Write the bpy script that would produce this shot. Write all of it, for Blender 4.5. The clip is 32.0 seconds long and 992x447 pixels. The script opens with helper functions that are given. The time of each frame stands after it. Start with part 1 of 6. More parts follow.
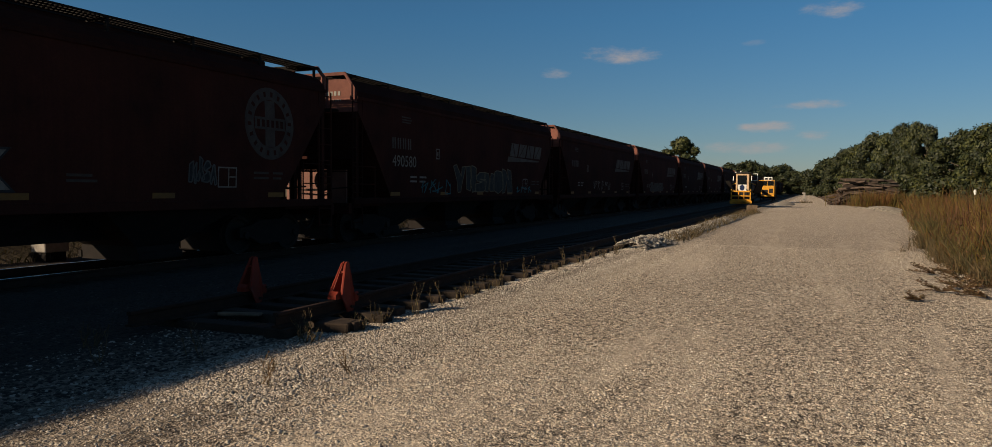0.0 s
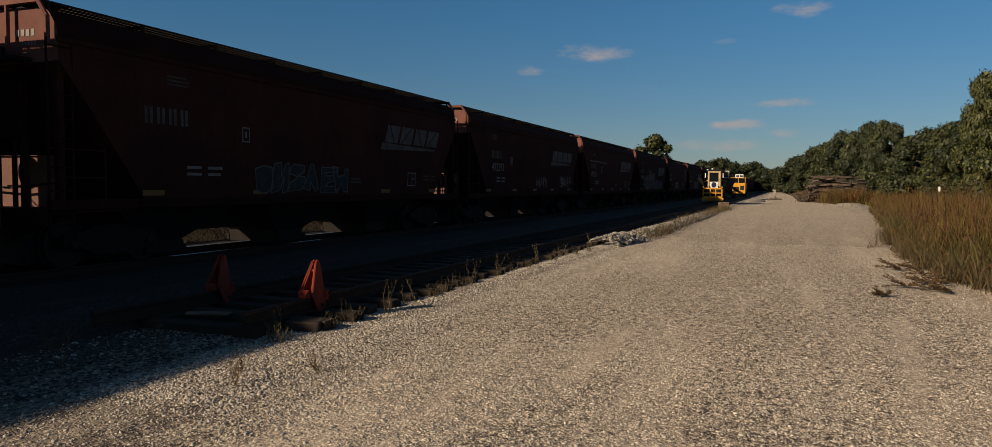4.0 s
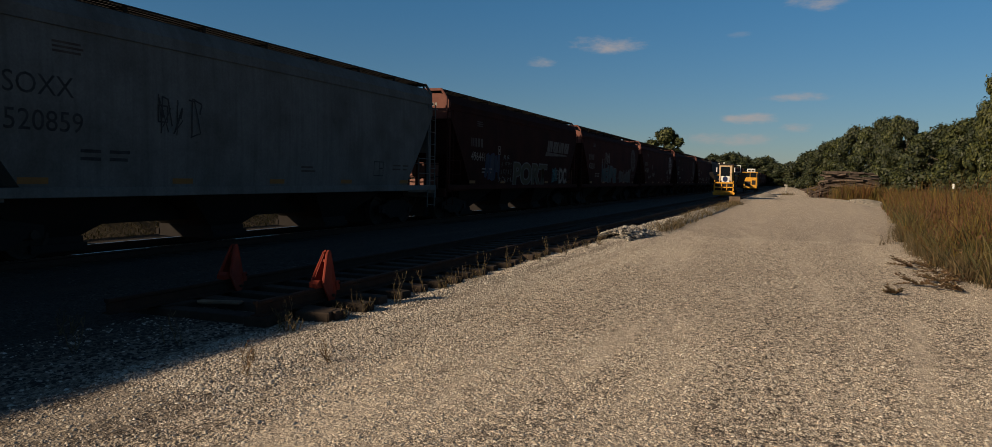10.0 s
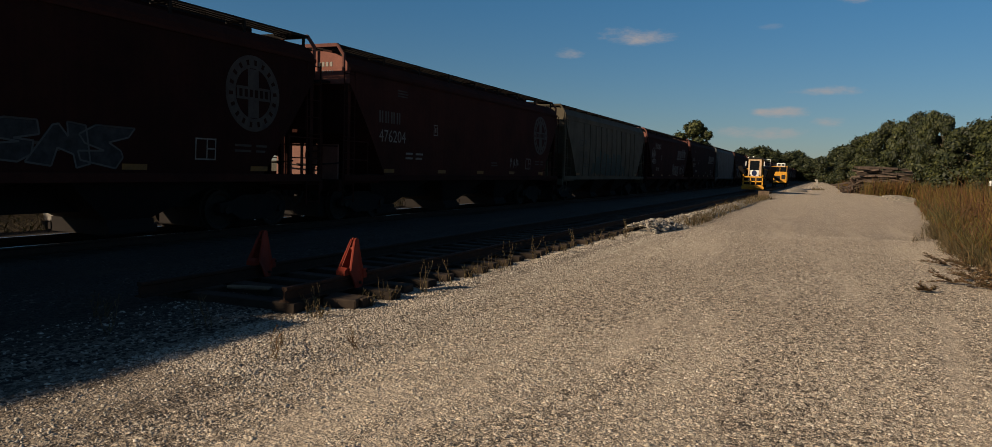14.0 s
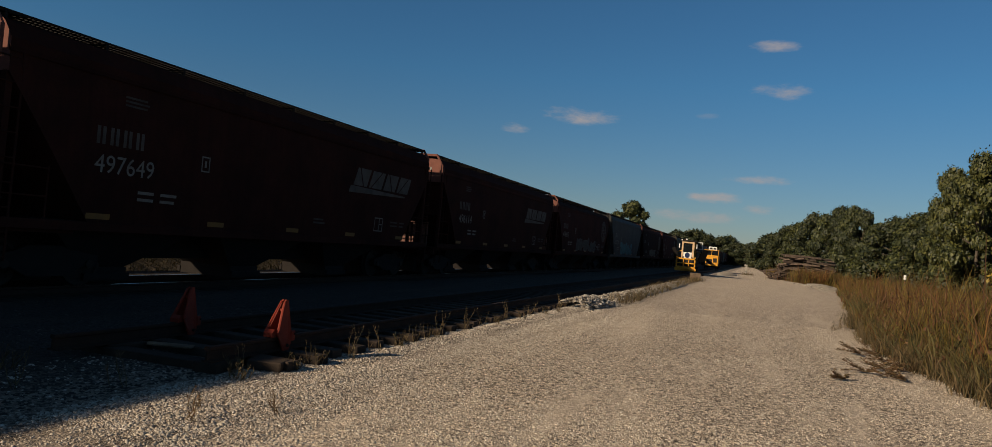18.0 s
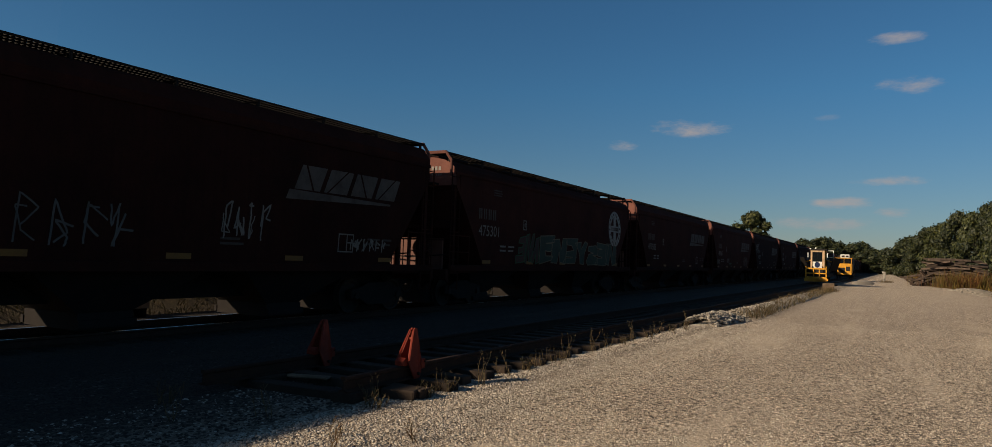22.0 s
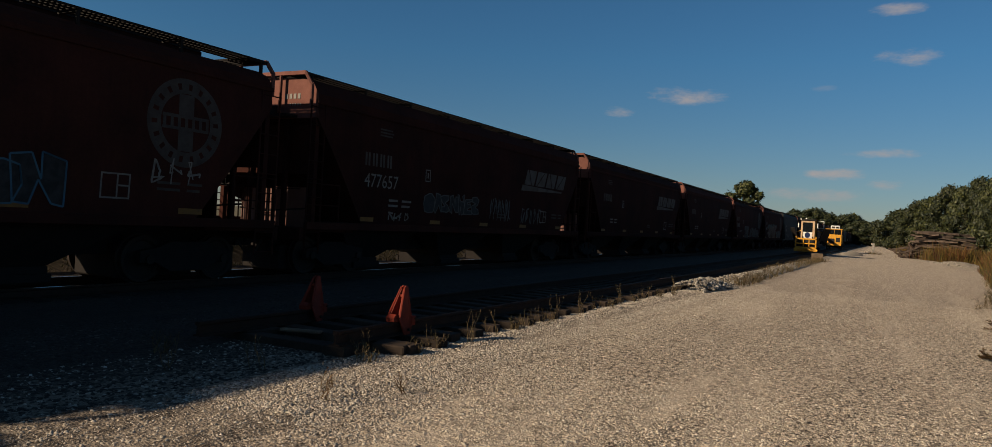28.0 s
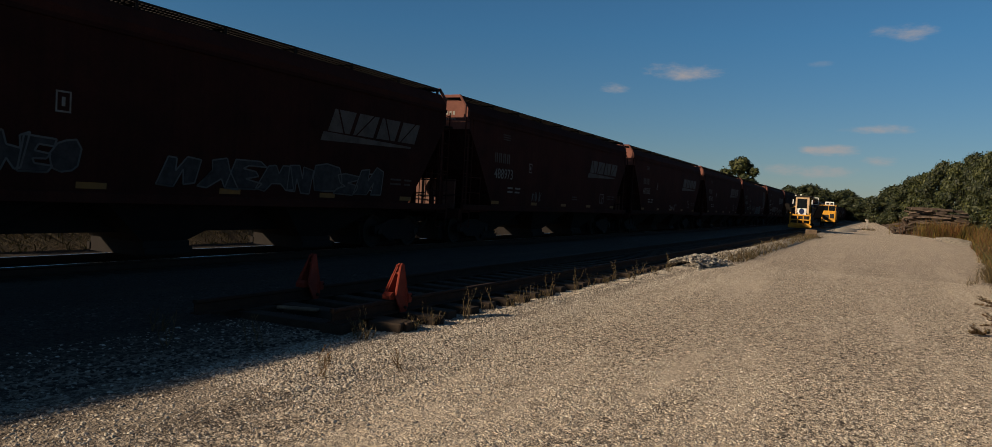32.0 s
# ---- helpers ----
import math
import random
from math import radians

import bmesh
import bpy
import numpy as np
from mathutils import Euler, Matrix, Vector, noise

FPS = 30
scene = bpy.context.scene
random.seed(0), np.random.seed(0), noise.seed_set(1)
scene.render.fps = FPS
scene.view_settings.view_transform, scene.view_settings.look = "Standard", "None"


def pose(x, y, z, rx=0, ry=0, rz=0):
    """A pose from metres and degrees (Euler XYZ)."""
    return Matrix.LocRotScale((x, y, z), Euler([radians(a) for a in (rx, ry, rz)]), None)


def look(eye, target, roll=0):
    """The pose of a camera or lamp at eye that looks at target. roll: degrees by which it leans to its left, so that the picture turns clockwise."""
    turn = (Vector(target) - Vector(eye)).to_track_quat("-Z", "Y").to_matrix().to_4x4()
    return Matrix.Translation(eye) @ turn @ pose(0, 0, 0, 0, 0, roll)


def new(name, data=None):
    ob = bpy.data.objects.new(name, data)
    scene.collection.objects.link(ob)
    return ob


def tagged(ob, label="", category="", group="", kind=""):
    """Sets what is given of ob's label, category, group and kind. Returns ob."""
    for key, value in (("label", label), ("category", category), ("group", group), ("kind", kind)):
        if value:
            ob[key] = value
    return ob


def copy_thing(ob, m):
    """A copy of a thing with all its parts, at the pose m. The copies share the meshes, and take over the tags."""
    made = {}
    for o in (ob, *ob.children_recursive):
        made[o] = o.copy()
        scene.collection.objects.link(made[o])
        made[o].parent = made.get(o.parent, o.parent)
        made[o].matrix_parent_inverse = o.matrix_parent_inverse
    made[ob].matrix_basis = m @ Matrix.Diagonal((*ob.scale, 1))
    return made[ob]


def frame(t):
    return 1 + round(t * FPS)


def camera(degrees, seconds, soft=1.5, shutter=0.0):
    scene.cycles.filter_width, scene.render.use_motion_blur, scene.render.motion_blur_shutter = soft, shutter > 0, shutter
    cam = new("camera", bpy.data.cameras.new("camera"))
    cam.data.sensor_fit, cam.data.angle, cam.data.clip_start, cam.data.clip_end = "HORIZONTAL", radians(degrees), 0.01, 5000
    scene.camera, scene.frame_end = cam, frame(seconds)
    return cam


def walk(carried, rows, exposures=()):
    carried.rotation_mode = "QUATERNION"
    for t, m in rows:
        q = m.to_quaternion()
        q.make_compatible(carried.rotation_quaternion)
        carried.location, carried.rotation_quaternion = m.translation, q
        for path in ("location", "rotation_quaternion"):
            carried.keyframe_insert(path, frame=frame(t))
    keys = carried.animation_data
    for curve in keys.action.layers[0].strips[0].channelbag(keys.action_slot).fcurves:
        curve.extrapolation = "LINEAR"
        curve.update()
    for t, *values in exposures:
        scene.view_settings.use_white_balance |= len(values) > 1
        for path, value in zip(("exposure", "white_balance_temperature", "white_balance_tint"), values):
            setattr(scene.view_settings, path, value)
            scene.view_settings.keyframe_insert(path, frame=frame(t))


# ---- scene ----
cam = camera(68.0, 32.0, soft=0.8)


def aim(x, y, z, yaw, pitch, roll):
    """Camera pose: yaw to the left of +Y, pitch up, roll to the left, in degrees."""
    a, p = radians(yaw), radians(pitch)
    way = Vector((-math.sin(a) * math.cos(p), math.cos(a) * math.cos(p), math.sin(p)))
    return look((x, y, z), Vector((x, y, z)) + way, roll)


# seconds, eye x y z, yaw, pitch, roll
EXPOSURE = -0.3
PATH = [
    (0, -0.022, 0.030, 1.719, 23.39, -2.76, 0.48), (0.5, -0.030, 0.058, 1.725, 21.89, -2.56, -0.25), (1, -0.015, 0.048, 1.729, 21.05, -2.22, -0.49),
    (1.5, -0.015, 0.048, 1.711, 20.65, -3.47, 0.09), (2, -0.005, 0.063, 1.716, 21.24, -2.90, -0.20), (2.5, -0.006, 0.064, 1.722, 20.86, -2.83, 0.48),
    (3, -0.010, 0.076, 1.720, 21.17, -2.81, 0.56), (3.5, -0.012, 0.078, 1.720, 21.24, -2.94, 0.62), (5.5, -0.014, 0.048, 1.711, 22.48, -2.66, -0.57),
    (6, -0.030, 0.033, 1.723, 23.33, -2.47, 0.11), (6.5, -0.022, 0.045, 1.730, 22.85, -2.36, 0.23), (7, -0.027, 0.035, 1.722, 23.61, -2.81, 0.63),
    (7.5, -0.023, 0.029, 1.733, 23.99, -3.07, 1.14), (8, -0.021, 0.047, 1.741, 22.26, -3.59, 1.40), (8.5, -0.033, 0.055, 1.723, 21.73, -3.61, 1.50),
    (9, -0.028, 0.056, 1.724, 22.46, -3.61, 1.26), (9.5, -0.016, 0.047, 1.725, 22.10, -3.70, 0.84), (10, -0.021, 0.059, 1.737, 22.14, -3.64, 1.16),
    (10.5, -0.015, 0.046, 1.728, 22.62, -3.53, 0.99), (11, -0.016, 0.048, 1.728, 22.20, -3.69, 1.29), (11.5, -0.016, 0.042, 1.721, 22.75, -4.13, 1.50),
    (12, -0.045, 0.043, 1.708, 22.48, -3.85, 1.66), (12.5, -0.035, 0.066, 1.724, 23.44, -4.38, 0.90), (13, -0.032, 0.055, 1.717, 23.19, -4.40, 0.95),
    (13.5, -0.045, 0.066, 1.724, 23.63, -4.38, 1.30), (15.5, 0.011, -0.029, 1.710, 23.63, -0.90, 4.62), (16, 0.004, -0.016, 1.705, 21.44, 2.24, 4.26),
    (16.5, 0.040, -0.054, 1.756, 21.61, 0.66, 2.74), (17, 0.077, -0.055, 1.750, 20.30, 1.14, 5.17), (17.5, 0.089, -0.063, 1.768, 19.79, 0.81, 6.50),
    (18, 0.063, -0.050, 1.756, 19.72, 1.27, 5.19), (18.5, 0.086, -0.049, 1.767, 17.38, 1.65, 5.33), (19, 0.066, -0.052, 1.753, 17.75, 1.91, 5.37),
    (19.5, 0.056, -0.074, 1.744, 20.71, 1.20, 5.39), (20, 0.047, -0.069, 1.730, 22.80, 0.83, 4.25), (20.5, 0.043, -0.048, 1.729, 23.26, 2.08, 3.42),
    (21, 0.009, -0.040, 1.708, 24.71, 2.23, 2.57), (21.5, -0.055, 0.020, 1.725, 26.10, 3.00, 2.72), (22, -0.098, 0.029, 1.716, 28.54, 2.54, 2.00),
    (22.5, -0.097, 0.015, 1.723, 29.52, 1.13, 2.16), (23, -0.060, 0.004, 1.710, 27.20, -1.04, 1.40), (23.5, -0.029, -0.008, 1.708, 27.20, -0.25, 3.17),
    (24, -0.028, -0.020, 1.718, 27.33, 0.42, 3.77), (24.5, -0.056, -0.028, 1.718, 29.33, 0.37, 3.87), (25, -0.065, -0.036, 1.720, 29.38, 0.05, 4.11),
    (25.5, -0.055, -0.021, 1.724, 28.92, 0.17, 4.10), (27.5, -0.009, -0.064, 1.664, 28.13, -0.14, 2.84), (28, -0.010, -0.077, 1.680, 27.89, -0.25, 3.26),
    (28.5, -0.008, -0.061, 1.687, 28.04, -1.10, 2.29), (29, -0.028, -0.049, 1.680, 27.68, -0.70, 2.77), (29.5, -0.043, -0.034, 1.690, 27.24, -0.30, 3.41),
    (30, -0.036, -0.042, 1.688, 27.19, -1.19, 2.74), (30.5, -0.024, -0.070, 1.686, 29.17, -1.15, 2.83), (31, -0.020, -0.076, 1.680, 28.75, -1.06, 3.08),
    (31.5, -0.023, -0.070, 1.705, 29.55, -1.35, 2.86), (32, -0.002, -0.104, 1.695, 27.42, -2.04, 3.16),
]
walk(cam, [(r[0], aim(*r[1:])) for r in PATH], exposures=[(0.0, EXPOSURE), (32.0, EXPOSURE)])

# ---- light ----
SUN_WAY = Vector((-1.0, -1.25, 0.68)).normalized()
sun = new("sun", bpy.data.lights.new("sun", "SUN"))
sun.data.energy, sun.data.angle, sun.data.color = 7.2, radians(0.53), (1.0, 0.81, 0.585)
sun.matrix_world = look(SUN_WAY * 200, (0, 0, 0))

world = bpy.data.worlds.new("sky")
scene.world = world
world.use_nodes = True


def build_sky():
    nt = world.node_tree
    nt.nodes.clear()
    out = nt.nodes.new("ShaderNodeOutputWorld")
    bg = nt.nodes.new("ShaderNodeBackground")
    sky = nt.nodes.new("ShaderNodeTexSky")
    sky.sky_type, sky.sun_disc = "NISHITA", False
    sky.sun_elevation = math.asin(SUN_WAY.z)
    sky.sun_rotation = math.atan2(SUN_WAY.x, SUN_WAY.y) % (2 * math.pi)
    sky.air_density, sky.dust_density, sky.ozone_density = 1.0, 0.15, 3.5
    bg.inputs["Strength"].default_value = 0.06
    # small fair-weather clouds: azimuth from +Y, elevation, half width, half height (degrees), density
    clouds = [(-13.9, 10.1, 3.0, 0.72, 0.95), (-18.7, 8.8, 1.4, 0.42, 0.8), (0.9, 12.6, 2.1, 0.7, 0.85),
              (-4.3, 10.6, 1.0, 0.28, 0.3), (-0.6, 6.1, 2.5, 0.38, 0.75), (-3.3, 4.6, 2.0, 0.5, 0.95),
              (0.1, 4.0, 1.4, 0.4, 0.8), (-5.0, 3.1, 3.8, 0.6, 0.8), (-0.1, 15.7, 1.7, 0.45, 0.75)]
    geo = nt.nodes.new("ShaderNodeTexCoord")
    noise_a = nt.nodes.new("ShaderNodeTexNoise")
    noise_a.inputs["Scale"].default_value, noise_a.inputs["Detail"].default_value = 17.0, 9.0
    noise_a.inputs["Roughness"].default_value = 0.66
    flatter = nt.nodes.new("ShaderNodeMapping")
    flatter.inputs["Scale"].default_value = (1.0, 1.0, 3.2)
    flatter.inputs["Rotation"].default_value = (0.0, 0.05, 0.0)
    nt.links.new(geo.outputs["Generated"], flatter.inputs["Vector"])
    nt.links.new(flatter.outputs["Vector"], noise_a.inputs["Vector"])

    def maths(op, a, b=None):
        n = nt.nodes.new("ShaderNodeMath")
        n.operation = op
        for i, s in enumerate((a, b)):
            if s is None:
                continue
            if isinstance(s, (int, float)):
                n.inputs[i].default_value = s
            else:
                nt.links.new(s, n.inputs[i])
        return n.outputs[0]

    def dotted(v):
        n = nt.nodes.new("ShaderNodeVectorMath")
        n.operation = "DOT_PRODUCT"
        nt.links.new(geo.outputs["Generated"], n.inputs[0])
        n.inputs[1].default_value = v
        return n.outputs["Value"]

    rough = maths("MULTIPLY", maths("SUBTRACT", noise_a.outputs["Fac"], 0.5), 4.2)
    total = None
    for az, el, w, h, dens in clouds:
        a, e = radians(az), radians(el)
        side = (math.cos(a), -math.sin(a), 0)
        up = (-math.sin(e) * math.sin(a), -math.sin(e) * math.cos(a), math.cos(e))
        front = (math.cos(e) * math.sin(a), math.cos(e) * math.cos(a), math.sin(e))
        u = maths("DIVIDE", dotted(side), math.radians(w))
        v = maths("DIVIDE", dotted(up), math.radians(h))
        r = maths("ADD", maths("MULTIPLY", u, u), maths("MULTIPLY", v, v))
        m = maths("ADD", maths("SUBTRACT", 1.0, r), rough)
        m = maths("MULTIPLY", m, maths("GREATER_THAN", dotted(front), 0.5))
        n = nt.nodes.new("ShaderNodeMapRange")
        n.interpolation_type = "SMOOTHSTEP"
        n.inputs["From Min"].default_value, n.inputs["From Max"].default_value = -0.1, 1.9
        n.inputs["To Max"].default_value = dens
        nt.links.new(m, n.inputs["Value"])
        m = n.outputs["Result"]
        total = m if total is None else maths("MAXIMUM", total, m)
    mix = nt.nodes.new("ShaderNodeMix")
    mix.data_type = "RGBA"
    nt.links.new(total, mix.inputs["Factor"])
    blue = nt.nodes.new("ShaderNodeMix")
    blue.data_type, blue.blend_type = "RGBA", "MULTIPLY"
    blue.inputs["Factor"].default_value = 1.0
    nt.links.new(sky.outputs["Color"], blue.inputs["A"])
    height = nt.nodes.new("ShaderNodeMapRange")
    height.inputs["From Max"].default_value = 0.22
    nt.links.new(dotted((0, 0, 1)), height.inputs["Value"])
    tone = nt.nodes.new("ShaderNodeMix")
    tone.data_type = "RGBA"
    nt.links.new(height.outputs["Result"], tone.inputs["Factor"])
    tone.inputs["A"].default_value = (0.84, 0.86, 0.97, 1)
    tone.inputs["B"].default_value = (0.60, 1.07, 1.28, 1)
    zenith = nt.nodes.new("ShaderNodeMapRange")
    zenith.inputs["From Min"].default_value, zenith.inputs["From Max"].default_value = 0.42, 0.8
    nt.links.new(dotted((0, 0, 1)), zenith.inputs["Value"])
    deep = nt.nodes.new("ShaderNodeMix")
    deep.data_type = "RGBA"
    nt.links.new(zenith.outputs["Result"], deep.inputs["Factor"])
    nt.links.new(tone.outputs["Result"], deep.inputs["A"])
    deep.inputs["B"].default_value = (0.74, 0.79, 0.74, 1)
    nt.links.new(deep.outputs["Result"], blue.inputs["B"])
    nt.links.new(blue.outputs["Result"], mix.inputs["A"])
    mix.inputs["B"].default_value = (7.8, 6.9, 6.6, 1)
    nt.links.new(mix.outputs["Result"], bg.inputs["Color"])
    nt.links.new(bg.outputs["Background"], out.inputs["Surface"])


build_sky()


# ---- materials ----
def node_tools(name):
    m = bpy.data.materials.new(name)
    m.use_nodes = True
    nt = m.node_tree
    return m, nt, nt.nodes["Principled BSDF"]


def ramp_of(nt, source, stops):
    r = nt.nodes.new("ShaderNodeValToRGB")
    while len(r.color_ramp.elements) < len(stops):
        r.color_ramp.elements.new(0.5)
    for e, (p, c) in zip(r.color_ramp.elements, stops):
        e.position, e.color = p, (*c, 1)
    nt.links.new(source, r.inputs["Fac"])
    return r.outputs["Color"]


def noise_of(nt, scale, detail=5, rough=0.6, vector=None, kind="Object"):
    n = nt.nodes.new("ShaderNodeTexNoise")
    n.inputs["Scale"].default_value, n.inputs["Detail"].default_value = scale, detail
    n.inputs["Roughness"].default_value = rough
    if vector is None:
        tc = nt.nodes.new("ShaderNodeTexCoord")
        vector = tc.outputs[kind]
    nt.links.new(vector, n.inputs["Vector"])
    return n.outputs["Fac"]


def mixed(nt, fac, a, b, how="MIX"):
    n = nt.nodes.new("ShaderNodeMix")
    n.data_type, n.blend_type = "RGBA", how
    for s, v in (("Factor", fac), ("A", a), ("B", b)):
        if isinstance(v, (int, float)):
            n.inputs[s].default_value = v
        elif isinstance(v, tuple):
            n.inputs[s].default_value = (*v, 1)
        else:
            nt.links.new(v, n.inputs[s])
    return n.outputs["Result"]


def bumped(nt, bsdf, height, strength=0.4, distance=0.01):
    b = nt.nodes.new("ShaderNodeBump")
    b.inputs["Strength"].default_value, b.inputs["Distance"].default_value = strength, distance
    nt.links.new(height, b.inputs["Height"])
    nt.links.new(b.outputs["Normal"], bsdf.inputs["Normal"])


def paint(name, base, dirt, rough=0.55, metal=0.0, scale=1.6, wear=0.5, vary=0.0, streak=0.0, gloss=0.15):
    """Weathered paint or metal: a base colour with grime at two scales."""
    m, nt, b = node_tools(name)
    big = noise_of(nt, scale, 6, 0.62)
    fine = noise_of(nt, scale * 22, 4, 0.7)
    f = ramp_of(nt, big, [(0.5 - 0.3 * wear, (0, 0, 0)), (0.78, (1, 1, 1))])
    col = mixed(nt, f, base, dirt)
    if streak:
        tc = nt.nodes.new("ShaderNodeTexCoord")
        mp = nt.nodes.new("ShaderNodeMapping")
        mp.inputs["Scale"].default_value = (1.0, 5.0, 0.22)
        nt.links.new(tc.outputs["Object"], mp.inputs["Vector"])
        s = noise_of(nt, 1.3, 5, 0.6, vector=mp.outputs["Vector"])
        sf = ramp_of(nt, s, [(0.45, (0, 0, 0)), (0.8, (streak, streak, streak))])
        col = mixed(nt, sf, col, dirt)
    tint = ramp_of(nt, fine, [(0.25, (0.78, 0.78, 0.78)), (0.75, (1.12, 1.12, 1.12))])
    col = mixed(nt, 1.0, col, tint, "MULTIPLY")
    if vary:
        oi = nt.nodes.new("ShaderNodeObjectInfo")
        rv = ramp_of(nt, oi.outputs["Random"], [(0.0, (1 - vary, 1 - vary, 1 - vary)), (1.0, (1 + vary, 1 + vary * 0.8, 1 + vary * 0.7))])
        col = mixed(nt, 1.0, col, rv, "MULTIPLY")
    nt.links.new(col, b.inputs["Base Color"])
    b.inputs["Metallic"].default_value = metal
    b.inputs["Specular IOR Level"].default_value = gloss
    rr = nt.nodes.new("ShaderNodeMapRange")
    rr.inputs["To Min"].default_value, rr.inputs["To Max"].default_value = max(0.05, rough - 0.15), min(1, rough + 0.2)
    nt.links.new(fine, rr.inputs["Value"])
    nt.links.new(rr.outputs["Result"], b.inputs["Roughness"])
    bumped(nt, b, fine, 0.15, 0.004)
    return m


def island_mat(name, stops, rough=0.85, grain=30.0, through_light=0.0, drift=0.0):
    """For joined small pieces: each island takes its own tone."""
    m, nt, b = node_tools(name)
    g = nt.nodes.new("ShaderNodeNewGeometry")
    pick = g.outputs["Random Per Island"]
    if drift:
        patch = noise_of(nt, drift, 3, 0.6, vector=g.outputs["Position"])
        spread = nt.nodes.new("ShaderNodeMapRange")
        spread.inputs["From Min"].default_value, spread.inputs["From Max"].default_value = 0.28, 0.72
        nt.links.new(patch, spread.inputs["Value"])
        blend = nt.nodes.new("ShaderNodeMix")
        blend.inputs["Factor"].default_value = 0.5
        nt.links.new(pick, blend.inputs["A"])
        nt.links.new(spread.outputs["Result"], blend.inputs["B"])
        pick = blend.outputs["Result"]
    col = ramp_of(nt, pick, stops)
    n = noise_of(nt, grain, 3, 0.6)
    t = ramp_of(nt, n, [(0.3, (0.75, 0.75, 0.75)), (0.7, (1.15, 1.15, 1.15))])
    col = mixed(nt, 1.0, col, t, "MULTIPLY")
    nt.links.new(col, b.inputs["Base Color"])
    b.inputs["Roughness"].default_value = rough
    if through_light:
        tr = nt.nodes.new("ShaderNodeBsdfTranslucent")
        nt.links.new(col, tr.inputs["Color"])
        mx = nt.nodes.new("ShaderNodeMixShader")
        mx.inputs["Fac"].default_value = through_light
        nt.links.new(b.outputs["BSDF"], mx.inputs[1])
        nt.links.new(tr.outputs["BSDF"], mx.inputs[2])
        nt.links.new(mx.outputs["Shader"], nt.nodes["Material Output"].inputs["Surface"])
    return m


# packed wheel tracks: x at y = 0, slope, half width, first and last y
WHEEL_TRACKS = [(-2.28, -0.045, 0.07, 3.2, 5.9), (-2.9, -0.03, 0.22, 2.6, 5.2), (-3.45, 0.02, 0.10, 4.4, 6.2), (0.36, 0.101, 0.05, 4.2, 11.0), (-1.9, 0.02, 0.12, 6.0, 9.0)]


def ground_mat():
    m, nt, b = node_tools("gravel_ground")
    g = nt.nodes.new("ShaderNodeNewGeometry")
    pos = g.outputs["Position"]
    xyz = nt.nodes.new("ShaderNodeSeparateXYZ")
    nt.links.new(pos, xyz.inputs[0])
    vo = nt.nodes.new("ShaderNodeTexVoronoi")
    vo.inputs["Scale"].default_value, vo.inputs["Randomness"].default_value = 44.0, 1.0
    nt.links.new(pos, vo.inputs["Vector"])
    vb = nt.nodes.new("ShaderNodeTexVoronoi")
    vb.inputs["Scale"].default_value = 15.0
    nt.links.new(pos, vb.inputs["Vector"])
    sep = nt.nodes.new("ShaderNodeSeparateColor")
    nt.links.new(vo.outputs["Color"], sep.inputs[0])
    stone = ramp_of(nt, sep.outputs[0], [(0.0, (0.435, 0.357, 0.272)), (0.4, (0.555, 0.466, 0.36)), (0.9, (0.67, 0.574, 0.452)), (1.0, (0.85, 0.775, 0.66))])
    # packed dusty wheel tracks along the road, free of loose stones
    def maths(op, *vals):
        n = nt.nodes.new("ShaderNodeMath")
        n.operation = op
        for k, v in enumerate(vals):
            if isinstance(v, (int, float)):
                n.inputs[k].default_value = v
            else:
                nt.links.new(v, n.inputs[k])
        return n.outputs[0]

    def ramped(v, lo, hi):
        n = nt.nodes.new("ShaderNodeMapRange")
        n.interpolation_type = "SMOOTHSTEP"
        n.inputs["From Min"].default_value, n.inputs["From Max"].default_value = lo, hi
        nt.links.new(v, n.inputs["Value"])
        return n.outputs["Result"]

    ragged = maths("MULTIPLY_ADD", noise_of(nt, 3.0, 6, 0.7, vector=pos), 0.62, -0.31)
    dust_and_far_lift = None
    for x0, slope, half, y0, y1 in WHEEL_TRACKS:
        off = maths("ABSOLUTE", maths("ADD", maths("SUBTRACT", xyz.outputs["X"], maths("MULTIPLY_ADD", xyz.outputs["Y"], slope, x0)), ragged))
        on = maths("MULTIPLY", ramped(off, half + 0.20, half - 0.10), maths("MULTIPLY", ramped(xyz.outputs["Y"], y0 - 0.5, y0 + 0.5), ramped(xyz.outputs["Y"], y1 + 0.6, y1 - 0.6)))
        on = maths("MULTIPLY", on, 0.62)
        dust_and_far_lift = on if dust_and_far_lift is None else maths("MAXIMUM", dust_and_far_lift, on)
    mp = nt.nodes.new("ShaderNodeMapping")
    mp.inputs["Scale"].default_value = (0.8, 0.11, 1)
    mp.inputs["Rotation"].default_value = (0, 0, 0.10)
    nt.links.new(pos, mp.inputs["Vector"])
    worn = ramped(noise_of(nt, 1.0, 5, 0.62, vector=mp.outputs["Vector"]), 0.46, 0.70)
    dust_and_far_lift = maths("MAXIMUM", dust_and_far_lift, maths("MULTIPLY", worn, 0.62))
    # far road lightened with distance, its brightness put into the colour mix
    dust_and_far_lift = maths("MAXIMUM", dust_and_far_lift, maths("MULTIPLY", ramped(xyz.outputs["Y"], 12.0, 60.0), 0.35))
    loose = maths("SUBTRACT", 1.0, dust_and_far_lift)
    # shade painted as dark chinks between the stones, and larger ones between clods
    longer = nt.nodes.new("ShaderNodeMapping")
    longer.inputs["Scale"].default_value = (1.0, 0.5, 1.0)
    nt.links.new(pos, longer.inputs["Vector"])
    shove = nt.nodes.new("ShaderNodeVectorMath")
    shove.operation = "MULTIPLY_ADD"
